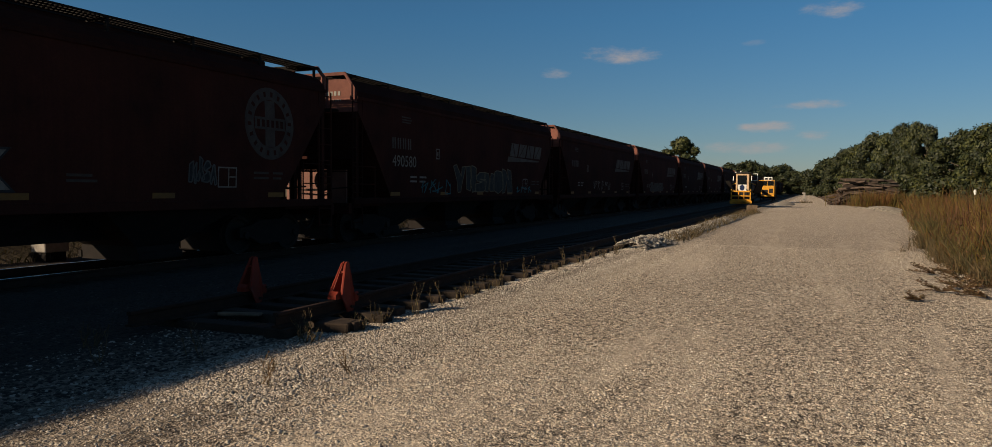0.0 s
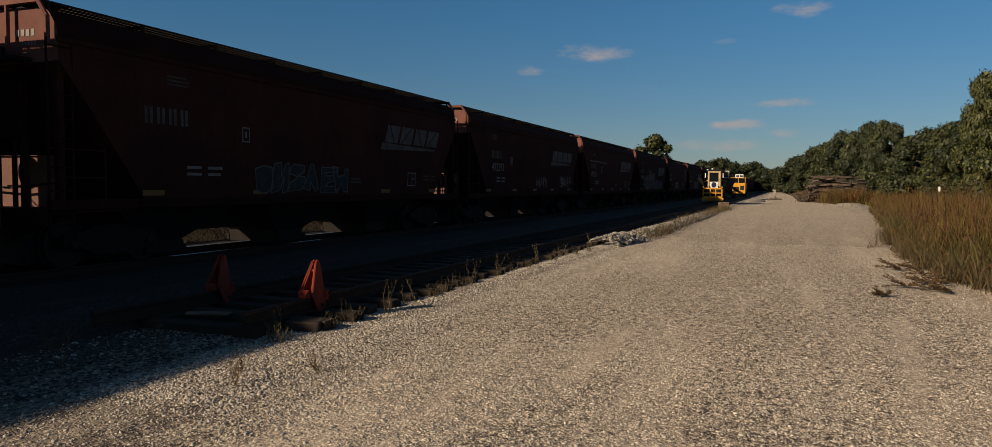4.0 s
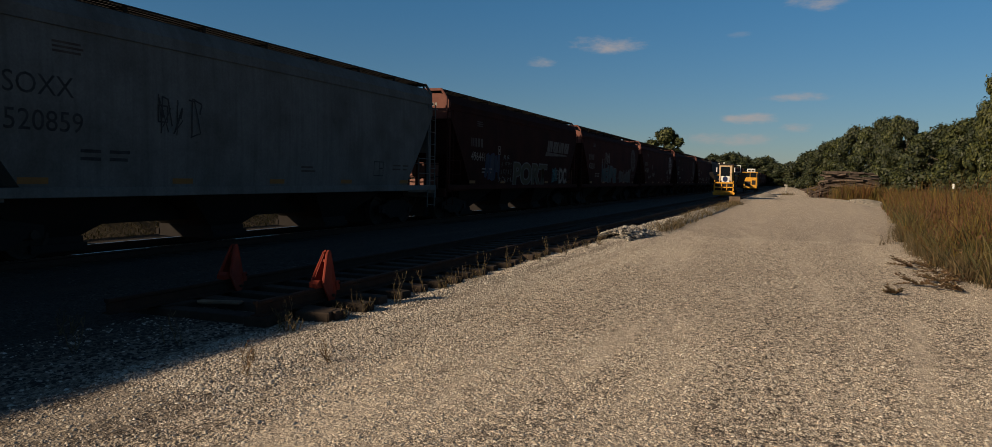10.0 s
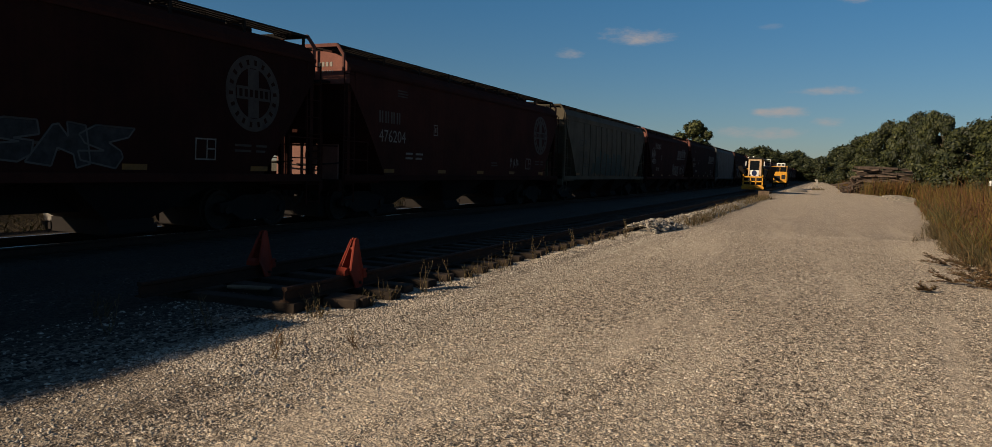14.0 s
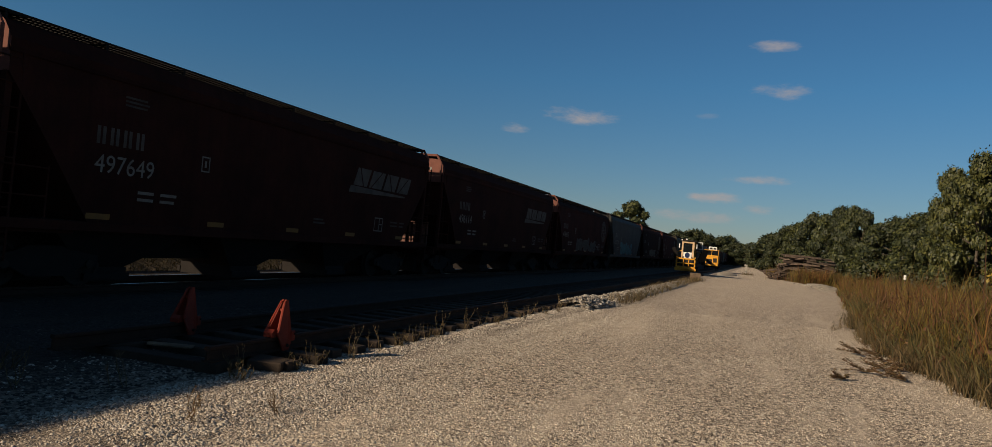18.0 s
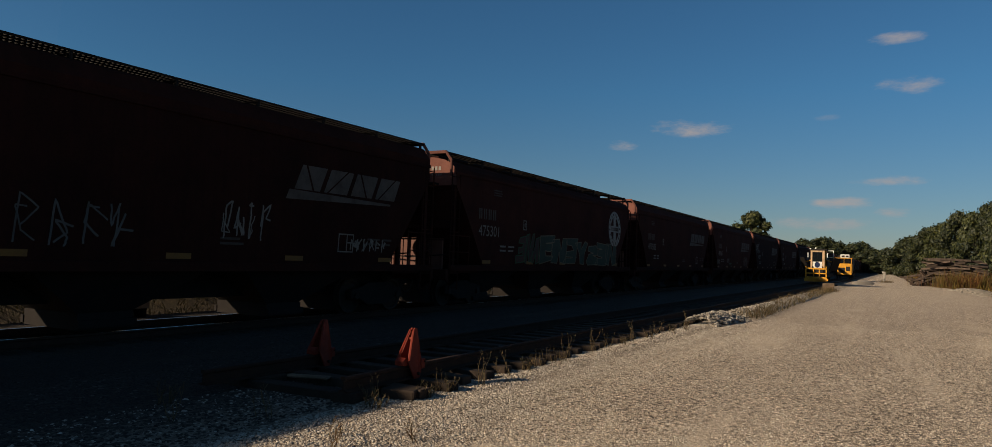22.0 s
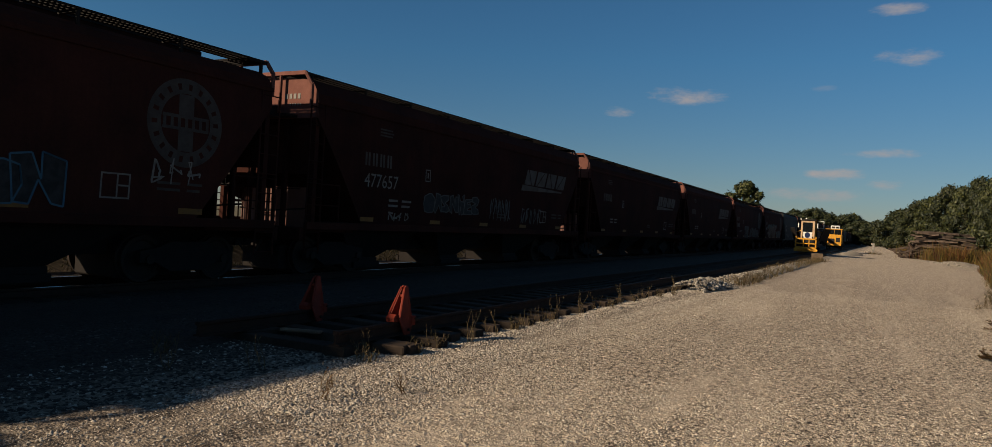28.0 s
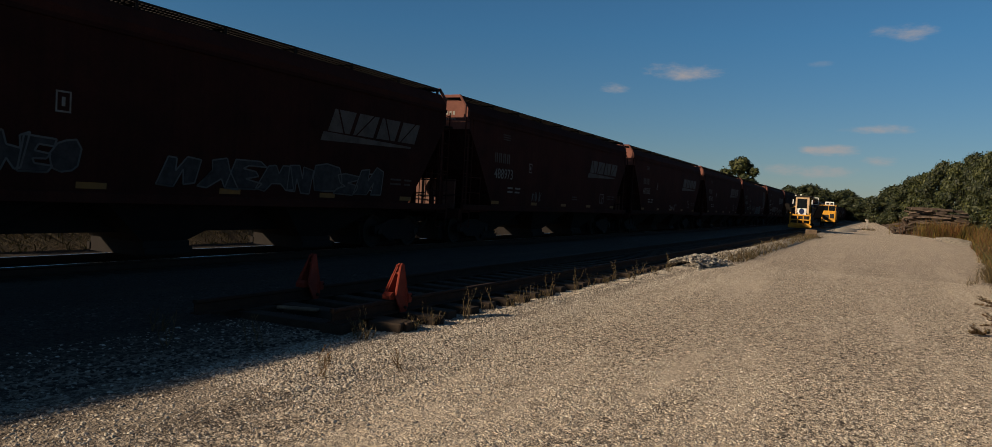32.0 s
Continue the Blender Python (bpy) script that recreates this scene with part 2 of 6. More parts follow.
    warp = nt.nodes.new("ShaderNodeTexNoise")
    warp.inputs["Scale"].default_value, warp.inputs["Detail"].default_value = 30.0, 2.0
    nt.links.new(pos, warp.inputs["Vector"])
    nt.links.new(warp.outputs["Color"], shove.inputs[0])
    shove.inputs[1].default_value = (0.02, 0.02, 0.0)
    nt.links.new(pos, shove.inputs[2])

    def gaps(scale, width):
        v = nt.nodes.new("ShaderNodeTexVoronoi")
        v.feature = "DISTANCE_TO_EDGE"
        v.inputs["Scale"].default_value = scale
        nt.links.new(shove.outputs["Vector"], v.inputs["Vector"])
        return ramped(v.outputs["Distance"], width, width * 0.35)

    fine = maths("MULTIPLY", gaps(52.0, 0.17), ramped(noise_of(nt, 16.0, 4, 0.7, vector=pos), 0.42, 0.54))
    coarse = maths("MULTIPLY", gaps(26.0, 0.16), ramped(noise_of(nt, 8.0, 4, 0.75, vector=pos), 0.50, 0.57))
    lumps = maths("MULTIPLY", ramped(noise_of(nt, 11.0, 5, 0.8, vector=longer.outputs["Vector"]), 0.405, 0.36), 0.7)
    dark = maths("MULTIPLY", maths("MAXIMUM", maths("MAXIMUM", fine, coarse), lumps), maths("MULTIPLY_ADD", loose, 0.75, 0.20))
    stone = mixed(nt, dark, stone, (0.045, 0.034, 0.025))
    # coarse loose gravel along the siding: dark earth and painted shade in the gaps
    verge = maths("MULTIPLY", ramped(maths("ADD", xyz.outputs["X"], maths("MULTIPLY", ragged, 2.0)), -3.4, -4.4), 0.62)
    stone = mixed(nt, verge, stone, (0.085, 0.066, 0.049))
    big = noise_of(nt, 0.55, 6, 0.6, vector=pos)
    patch = ramp_of(nt, big, [(0.3, (0.93, 0.90, 0.87)), (0.7, (1.07, 1.06, 1.05))])
    mid = ramp_of(nt, noise_of(nt, 6.0, 6, 0.85, vector=longer.outputs["Vector"]), [(0.39, (0.57, 0.54, 0.51)), (0.49, (1.02, 1.0, 0.98)), (0.64, (1.22, 1.21, 1.19))])
    stone = mixed(nt, 1.0, stone, mid, "MULTIPLY")
    grit = ramp_of(nt, noise_of(nt, 24.0, 5, 0.85, vector=longer.outputs["Vector"]), [(0.42, (0.40, 0.375, 0.35)), (0.50, (1.0, 0.99, 0.98)), (0.60, (1.34, 1.33, 1.31))])
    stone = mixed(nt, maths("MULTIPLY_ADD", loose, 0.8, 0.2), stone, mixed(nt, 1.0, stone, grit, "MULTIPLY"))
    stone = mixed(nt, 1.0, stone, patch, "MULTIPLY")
    stone = mixed(nt, maths("MULTIPLY", dust_and_far_lift, 0.6), stone, mixed(nt, 1.0, (0.51, 0.425, 0.325), patch, "MULTIPLY"))
    # earth and dry thatch beyond the road's edge
    wob = nt.nodes.new("ShaderNodeMath")
    wob.operation = "MULTIPLY_ADD"
    nt.links.new(noise_of(nt, 0.9, 9, 0.72, vector=pos), wob.inputs[0])
    wob.inputs[1].default_value = 2.2
    along = nt.nodes.new("ShaderNodeMapRange")
    along.inputs["From Max"].default_value = 140.0
    nt.links.new(xyz.outputs["Y"], along.inputs["Value"])
    border = ramp_of(nt, along.outputs["Result"], [(y / 140, (e / 10,) * 3) for y, e in ((0, 5.0), (13, 3.5), (19.3, 3.0), (28, 3.5), (44, 4.9), (68, 6.8), (90, 8.8), (97, 9.3), (102, 3.4), (140, 2.2))])
    inward = nt.nodes.new("ShaderNodeMath")
    inward.operation = "MULTIPLY_ADD"
    nt.links.new(border, inward.inputs[0])
    inward.inputs[1].default_value = -10.0
    nt.links.new(xyz.outputs["X"], inward.inputs[2])
    nt.links.new(inward.outputs[0], wob.inputs[2])
    edge = nt.nodes.new("ShaderNodeMapRange")
    edge.inputs["From Min"].default_value, edge.inputs["From Max"].default_value = 1.15, 1.5
    nt.links.new(wob.outputs[0], edge.inputs["Value"])
    thatch = ramp_of(nt, noise_of(nt, 9.0, 6, 0.7, vector=pos), [(0.3, (0.05, 0.045, 0.02)), (0.7, (0.17, 0.13, 0.06))])
    col = mixed(nt, edge.outputs["Result"], stone, thatch)
    # far side of the railway: gravel strip, then dry field
    far = nt.nodes.new("ShaderNodeMapRange")
    far.inputs["From Min"].default_value, far.inputs["From Max"].default_value = -16.2, -16.7
    nt.links.new(xyz.outputs["X"], far.inputs["Value"])
    col = mixed(nt, far.outputs["Result"], col, thatch)
    # railway ballast, its colour cut far down to deepen the train's shade
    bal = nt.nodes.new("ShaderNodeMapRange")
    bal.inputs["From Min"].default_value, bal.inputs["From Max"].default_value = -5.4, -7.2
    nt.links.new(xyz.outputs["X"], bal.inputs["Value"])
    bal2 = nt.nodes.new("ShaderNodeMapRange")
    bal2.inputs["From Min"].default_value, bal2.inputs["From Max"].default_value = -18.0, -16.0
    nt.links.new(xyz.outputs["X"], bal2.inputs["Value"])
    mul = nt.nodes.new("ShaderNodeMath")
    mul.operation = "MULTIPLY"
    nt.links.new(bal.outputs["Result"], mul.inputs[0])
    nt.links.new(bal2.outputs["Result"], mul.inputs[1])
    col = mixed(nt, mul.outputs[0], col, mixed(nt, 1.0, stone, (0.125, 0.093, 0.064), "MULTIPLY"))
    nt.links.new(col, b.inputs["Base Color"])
    b.inputs["Roughness"].default_value = 0.95
    inv = nt.nodes.new("ShaderNodeMath")
    inv.operation = "MULTIPLY_ADD"
    nt.links.new(vo.outputs["Distance"], inv.inputs[0])
    inv.inputs[1].default_value = -1.0
    nt.links.new(vb.outputs["Distance"], inv.inputs[2])
    relief = maths("ADD", inv.outputs[0], maths("MULTIPLY", noise_of(nt, 17.0, 5, 0.75, vector=pos), 2.6))
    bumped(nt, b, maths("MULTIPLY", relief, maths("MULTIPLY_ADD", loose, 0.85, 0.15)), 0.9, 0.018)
    return m


M_GROUND = ground_mat()
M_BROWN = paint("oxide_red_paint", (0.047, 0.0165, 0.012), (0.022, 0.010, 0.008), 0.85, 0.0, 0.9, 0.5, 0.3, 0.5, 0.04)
M_WEBLIT = paint("sunlit_web_pink", (0.20, 0.105, 0.084), (0.12, 0.058, 0.047), 0.8, 0.0, 2.0, 0.5, 0.2)
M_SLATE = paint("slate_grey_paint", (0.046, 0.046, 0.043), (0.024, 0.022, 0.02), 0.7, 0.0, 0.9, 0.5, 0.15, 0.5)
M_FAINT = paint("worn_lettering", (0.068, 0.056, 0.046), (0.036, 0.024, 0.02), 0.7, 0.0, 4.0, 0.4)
M_BLUEDARK = paint("dark_blue_spray_paint", (0.018, 0.026, 0.045), (0.012, 0.015, 0.025), 0.6, 0.0, 2.0, 0.4)
M_TEALDARK = paint("dark_teal_spray_paint", (0.012, 0.05, 0.06), (0.008, 0.026, 0.032), 0.6, 0.0, 2.0, 0.4)
M_GREENDARK = paint("dark_green_spray_paint", (0.03, 0.055, 0.04), (0.02, 0.03, 0.025), 0.6, 0.0, 2.0, 0.4)
M_REDDARK = paint("dark_red_spray_paint", (0.065, 0.026, 0.022), (0.025, 0.03, 0.018), 0.6, 0.0, 2.0, 0.4)
M_SKY = paint("pale_blue_spray_paint", (0.06, 0.14, 0.19), (0.03, 0.08, 0.12), 0.6, 0.0, 2.0, 0.4)
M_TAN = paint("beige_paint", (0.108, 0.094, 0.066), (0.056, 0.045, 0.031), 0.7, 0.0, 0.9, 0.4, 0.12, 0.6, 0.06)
# brighter copy of the oxide red, with sunlight on the car ends in it
M_ENDLIT = paint("sunlit_oxide_red", (0.19, 0.080, 0.060), (0.11, 0.045, 0.036), 0.85, 0.0, 2.0, 0.5, 0.2)
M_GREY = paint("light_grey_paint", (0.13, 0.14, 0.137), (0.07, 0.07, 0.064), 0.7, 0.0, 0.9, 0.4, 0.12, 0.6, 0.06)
M_DARK = paint("grimy_steel", (0.020, 0.016, 0.014), (0.012, 0.010, 0.009), 0.85, 0.0, 3.0, 0.5)
M_GALV = paint("dull_walkway_steel", (0.016, 0.013, 0.011), (0.010, 0.008, 0.007), 0.8, 0.0, 3.0, 0.4)
M_WHEEL = paint("worn_wheel_steel", (0.035, 0.027, 0.022), (0.02, 0.015, 0.012), 0.7, 0.3, 4.0, 0.4)
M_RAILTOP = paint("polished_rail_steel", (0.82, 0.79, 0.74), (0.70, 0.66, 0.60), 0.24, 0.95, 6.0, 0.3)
M_RUST = paint("rusty_rail_steel", (0.050, 0.028, 0.019), (0.026, 0.017, 0.013), 0.8, 0.2, 6.0, 0.5)
M_WOOD = paint("creosoted_timber", (0.050, 0.037, 0.027), (0.022, 0.017, 0.014), 0.9, 0.0, 5.0, 0.5, 0.35)
M_WOODOLD = paint("weathered_timber", (0.17, 0.125, 0.085), (0.07, 0.05, 0.035), 0.9, 0.0, 4.0, 0.5, 0.4)
M_ORANGE = paint("orange_paint", (0.20, 0.027, 0.013), (0.12, 0.019, 0.011), 0.6, 0.0, 5.0, 0.35)
M_YELLOW = paint("machine_yellow_paint", (0.70, 0.33, 0.03), (0.36, 0.17, 0.04), 0.45, 0.0, 3.0, 0.35)
M_BLACK = paint("black_rubber", (0.022, 0.021, 0.02), (0.035, 0.03, 0.026), 0.75, 0.0, 3.0, 0.4)
M_PALE = paint("faded_white_lettering", (0.21, 0.19, 0.165), (0.11, 0.085, 0.07), 0.6, 0.0, 5.0, 0.3)
M_LOGO = paint("faded_emblem_paint", (0.098, 0.082, 0.069), (0.05, 0.037, 0.03), 0.7, 0.0, 3.0, 0.4)
M_EMBLEM = paint("white_emblem_paint", (0.26, 0.245, 0.22), (0.15, 0.135, 0.115), 0.6, 0.0, 4.0, 0.25)
M_WHITE = paint("white_paint", (0.75, 0.74, 0.70), (0.5, 0.47, 0.42), 0.5, 0.0, 4.0, 0.25)
M_INK = paint("black_lettering", (0.02, 0.02, 0.02), (0.05, 0.05, 0.05), 0.6, 0.0, 5.0, 0.3)
M_OCHRE = paint("ochre_reflector_tape", (0.20, 0.10, 0.025), (0.12, 0.065, 0.03), 0.5, 0.0, 6.0, 0.3)
M_TEAL = paint("teal_spray_paint", (0.03, 0.15, 0.17), (0.015, 0.08, 0.1), 0.6, 0.0, 2.0, 0.4)
M_BLUE = paint("blue_spray_paint", (0.016, 0.03, 0.09), (0.008, 0.016, 0.05), 0.6, 0.0, 2.0, 0.4)
M_GREEN = paint("green_spray_paint", (0.025, 0.10, 0.045), (0.012, 0.05, 0.03), 0.6, 0.0, 2.0, 0.4)
M_CREAM = paint("cream_spray_paint", (0.17, 0.145, 0.085), (0.10, 0.08, 0.05), 0.6, 0.0, 2.0, 0.4)
M_OLIVEDARK = paint("dull_olive_spray_paint", (0.050, 0.040, 0.018), (0.028, 0.032, 0.018), 0.6, 0.0, 2.0, 0.5)
M_SILVER = paint("silver_spray_paint", (0.105, 0.105, 0.10), (0.055, 0.055, 0.052), 0.6, 0.0, 2.0, 0.4)


def glass_mat():
    m, nt, b = node_tools("dark_cab_glass")
    b.inputs["Base Color"].default_value = (0.02, 0.025, 0.03, 1)
    b.inputs["Roughness"].default_value = 0.06
    b.inputs["Transmission Weight"].default_value = 0.6
    return m


M_GLASS = glass_mat()
M_STONE = island_mat("limestone_gravel", [(0.0, (0.215, 0.176, 0.135)), (0.35, (0.395, 0.336, 0.264)), (0.9, (0.485, 0.42, 0.336)), (1.0, (0.64, 0.575, 0.485))], 0.92, 60.0)
# very dark ballast tones, with the train's shade put into them
M_BALLAST = island_mat("shade_darkened_ballast", [(0.0, (0.018, 0.014, 0.010)), (0.5, (0.034, 0.027, 0.020)), (0.93, (0.058, 0.047, 0.036)), (1.0, (0.15, 0.125, 0.10))], 0.92, 45.0)
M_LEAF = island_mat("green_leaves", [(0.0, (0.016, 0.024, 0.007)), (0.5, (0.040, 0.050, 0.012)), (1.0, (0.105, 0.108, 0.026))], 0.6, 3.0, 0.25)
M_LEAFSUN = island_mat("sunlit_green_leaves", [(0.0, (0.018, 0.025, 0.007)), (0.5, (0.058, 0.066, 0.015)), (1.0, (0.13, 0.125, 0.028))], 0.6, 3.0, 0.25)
M_LEAF2 = island_mat("deep_green_leaves", [(0.0, (0.012, 0.019, 0.006)), (0.6, (0.028, 0.036, 0.010)), (1.0, (0.078, 0.082, 0.022))], 0.6, 3.0, 0.25)
M_LEAFY = island_mat("yellowing_leaves", [(0.0, (0.06, 0.06, 0.012)), (0.5, (0.16, 0.125, 0.018)), (1.0, (0.33, 0.22, 0.03))], 0.6, 3.0, 0.25)
M_GRASS = island_mat("dry_tall_grass", [(0.0, (0.015, 0.017, 0.004)), (0.25, (0.068, 0.056, 0.010)), (0.43, (0.165, 0.112, 0.015)), (0.57, (0.060, 0.024, 0.008)), (0.78, (0.155, 0.060, 0.013)), (1.0, (0.27, 0.16, 0.038))], 0.8, 6.0, 0.3, 0.45)
M_WEED = island_mat("weed_stalks", [(0.0, (0.034, 0.038, 0.013)), (0.5, (0.09, 0.058, 0.024)), (1.0, (0.165, 0.115, 0.05))], 0.8, 6.0, 0.25)
M_BANK = island_mat("yellow_bank_grass", [(0.0, (0.09, 0.08, 0.022)), (0.5, (0.20, 0.165, 0.05)), (1.0, (0.32, 0.26, 0.11))], 0.8, 6.0, 0.4)
M_BARK = paint("tree_bark", (0.10, 0.08, 0.06), (0.04, 0.032, 0.025), 0.9, 0.0, 3.0, 0.5)


# ---- mesh helpers ----
def part(name, bm, material, parent=None, label="", smooth=False):
    """Links a bmesh (or a mesh) as one object under a thing or a part."""
    if isinstance(bm, bpy.types.Mesh):
        me = bm
    else:
        me = bpy.data.meshes.new(name)
        bmesh.ops.recalc_face_normals(bm, faces=bm.faces[:])
        bm.to_mesh(me)
        bm.free()
    if not me.materials:
        me.materials.append(material)
    if smooth:
        for p in me.polygons:
            p.use_smooth = True
    ob = new(name, me)
    ob.parent = parent
    if label:
        tagged(ob, label)
    return ob


def thing(name, label, category, group="", m=None):
    e = new(name)
    e.empty_display_size = 0.2
    tagged(e, label, category, group)
    if m is not None:
        e.matrix_world = m
    return e


def box(bm, x0, x1, y0, y1, z0, z1, m=None):
    vs = [bm.verts.new((x, y, z)) for x in (x0, x1) for y in (y0, y1) for z in (z0, z1)]
    for f in ((0, 1, 3, 2), (4, 6, 7, 5), (0, 4, 5, 1), (2, 3, 7, 6), (0, 2, 6, 4), (1, 5, 7, 3)):
        bm.faces.new([vs[i] for i in f])
    if m is not None:
        for v in vs:
            v.co = m @ v.co
    return bm


def boxes(*bs, bevel=0.0):
    bm = bmesh.new()
    for b in bs:
        box(bm, *b)
    if bevel:
        bmesh.ops.bevel(bm, geom=bm.edges[:], offset=bevel, segments=1, affect="EDGES")
    return bm


def rod(bm, a, b, r, n=8):
    """A round bar from a to b."""
    a, b = Vector(a), Vector(b)
    q = (b - a).to_track_quat("Z", "Y").to_matrix()
    rings = []
    for p in (a, b):
        rings.append([bm.verts.new(p + q @ Vector((r * math.cos(2 * math.pi * i / n), r * math.sin(2 * math.pi * i / n), 0))) for i in range(n)])
    for i in range(n):
        bm.faces.new((rings[0][i], rings[0][(i + 1) % n], rings[1][(i + 1) % n], rings[1][i]))
    bm.faces.new(rings[0][::-1])
    bm.faces.new(rings[1])
    return bm


def rods(*rs, n=8):
    bm = bmesh.new()
    for r in rs:
        rod(bm, *r, n=n)
    return bm


def slab(bm, outline, axis, lo, hi):
    """A flat outline (2D points) pushed from lo to hi along an axis; the other two axes keep their order."""
    def put(p, w):
        c = list(p)
        c.insert("xyz".index(axis), w)
        return bm.verts.new(c)
    a, b = [put(p, lo) for p in outline], [put(p, hi) for p in outline]
    n = len(outline)
    for i in range(n):
        bm.faces.new((a[i], a[(i + 1) % n], b[(i + 1) % n], b[i]))
    bm.faces.new(a[::-1])
    bm.faces.new(b)
    return bm


def lathe(bm, profile, axis="x", n=20, at=(0, 0, 0)):
    """Profile (along, radius) turned round an axis."""
    rings = []
    for w, r in profile:
        ring = []
        for i in range(n):
            c, s = r * math.cos(2 * math.pi * i / n), r * math.sin(2 * math.pi * i / n)
            p = {"x": (w, c, s), "y": (c, w, s), "z": (c, s, w)}[axis]
            ring.append(bm.verts.new(Vector(p) + Vector(at)))
        rings.append(ring)
    for a, b in zip(rings, rings[1:]):
        for i in range(n):
            bm.faces.new((a[i], a[(i + 1) % n], b[(i + 1) % n], b[i]))
    bm.faces.new(rings[0][::-1])
    bm.faces.new(rings[-1])
    return bm


def raw_mesh(name, verts, faces):
    me = bpy.data.meshes.new(name)
    me.from_pydata(verts, [], faces)
    me.update()
    return me


def quads_mesh(name, corners):
    """corners: array (n, 4, 3), each one a loose quad."""
    n = len(corners)
    me = bpy.data.meshes.new(name)
    me.vertices.add(4 * n)
    me.vertices.foreach_set("co", np.ascontiguousarray(corners, dtype=np.float32).ravel())
    me.loops.add(4 * n)
    me.loops.foreach_set("vertex_index", np.arange(4 * n, dtype=np.int32))
    me.polygons.add(n)
    me.polygons.foreach_set("loop_start", np.arange(0, 4 * n, 4, dtype=np.int32))
    me.update(calc_edges=True)
    return me


RNG = np.random.default_rng(7)


# ---- ground: one sheet to the horizon ----
RAIL_Z, TRACK_X, STUB_X, PITCH = 0.10, -13.4, -6.275, 18.0


def ground_z(x, y):
    """Height of the ground at a place."""
    def step(v, a, b):
        t = min(1.0, max(0.0, (v - a) / (b - a)))
        return t * t * (3 - 2 * t)
    z = -0.10 * step(-x, 7.8, 9.5)
    z += 0.02 * step(-x, 4.4, 5.2)
    z -= 0.25 * step(x, 4.2, 7.0)
    z += 0.012 * noise.noise(Vector((x * 0.35, y * 0.22, 0.3))) + 0.006 * noise.noise(Vector((x * 1.7, y * 1.7, 5.0)))
    z += 0.03 * math.exp(-((x + 4.3) / 0.5) ** 2) + 0.05 * math.exp(-((x + 4.70) / 0.22) ** 2) * step(y, 7.6, 9.4) * (0.8 + 0.4 * noise.noise(Vector((0, y * 0.9, 7))))
    if x < -16:
        z += 0.5 * step(-x, 24, 30) + (0.75 + 0.3 * noise.noise(Vector((0, y * 0.25, 4)))) * step(-x, 16.4, 17.3) * (1 - 0.7 * step(-x, 19.4, 22))
    return z


def build_ground():
    xs = [-1500, -600, -250, -120, -70, -45, -34] + [-30 + 0.75 * i for i in range(22)] + [-13.5 + 0.25 * i for i in range(84)] + [8 + 1.0 * i for i in range(12)] + [22, 28, 40, 70, 140, 400, 1500]
    ys = [-400, -120, -50, -25, -14] + [-8 + 0.25 * i for i in range(136)] + [26 + 0.6 * i for i in range(60)] + [62 + 2.0 * i for i in range(40)] + [145, 160, 190, 240, 320, 500, 900, 1800, 4000]
    verts = [(x, y, ground_z(x, y)) for y in ys for x in xs]
    w = len(xs)
    faces = [(j * w + i, j * w + i + 1, (j + 1) * w + i + 1, (j + 1) * w + i) for j in range(len(ys) - 1) for i in range(w - 1)]
    me = raw_mesh("ground", verts, faces)
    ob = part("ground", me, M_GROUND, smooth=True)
    tagged(ob, "pale crushed limestone road and shade-darkened ballast beside the railway", "ground", kind="structure")


build_ground()


# ---- the main line ----
def rail_section(x, z):
    """Rail profile, foot at z, in the x-z plane."""
    pts = [(-0.07, 0), (0.07, 0), (0.07, 0.012), (0.012, 0.03), (0.010, 0.12), (0.036, 0.135), (0.036, 0.165), (0.030, 0.1705), (0.0, 0.173),
           (-0.030, 0.1705), (-0.036, 0.165), (-0.036, 0.135), (-0.010, 0.12), (-0.012, 0.03), (-0.07, 0.012)]
    return [(x + a, z + b) for a, b in pts]


def rail(parent, x, y0, y1, z, material, shiny):
    bm = bmesh.new()
    slab(bm, rail_section(x, z), "y", y0, y1)
    ob = part("rail", bm, material, parent)
    if shiny:
        ob.data.materials.append(M_RAILTOP)
        for p in ob.data.polygons:
            if p.normal.z > 0.9 and p.center.z > z + 0.16:
                p.material_index = 1
    return ob


main_track = thing("main_track", "straight main line of polished rails on dark wooden sleepers", "railway track")
for s in (-1, 1):
    rail(main_track, TRACK_X + s * 0.7535, -60, 900, RAIL_Z - 0.172, M_RUST, True)
sleeper_mesh = None


def sleeper(parent, x, y, z, turn=0.0, length=2.6, material=None, shift=0.0):
    global sleeper_mesh
    if sleeper_mesh is None:
        sleeper_mesh = bpy.data.meshes.new("sleeper")
        bm = boxes((-1.3, 1.3, -0.115, 0.115, -0.18, 0.0), bevel=0.012)
        bm.to_mesh(sleeper_mesh)
        bm.free()
        sleeper_mesh.materials.append(M_WOOD)
    ob = new("sleeper", sleeper_mesh)
    ob.parent = parent
    ob.matrix_basis = pose(x + shift, y, z, 0, 0, turn) @ Matrix.Diagonal((length / 2.6, 1, 1, 1))
    return ob


for i in range(150):
    sleeper(main_track, TRACK_X, -10 + 0.52 * i, RAIL_Z - 0.175, RNG.uniform(-0.6, 0.6))

# ---- the stub track beside the road ----
STUB_TOP = 0.13
stub_track = thing("stub_track", "rusty dead-end siding on old loose-ended timber sleepers", "railway track")
for s in (-1, 1):
    rail(stub_track, STUB_X + s * 0.7535, 5.9 if s < 0 else 6.55, 300, STUB_TOP, M_RUST, False)
for i in range(130):
    sleeper(stub_track, STUB_X, 7.35 + 0.55 * i, STUB_TOP, RNG.uniform(-2.2, 2.2), RNG.uniform(2.5, 2.72), shift=RNG.uniform(-0.06, 0.06))


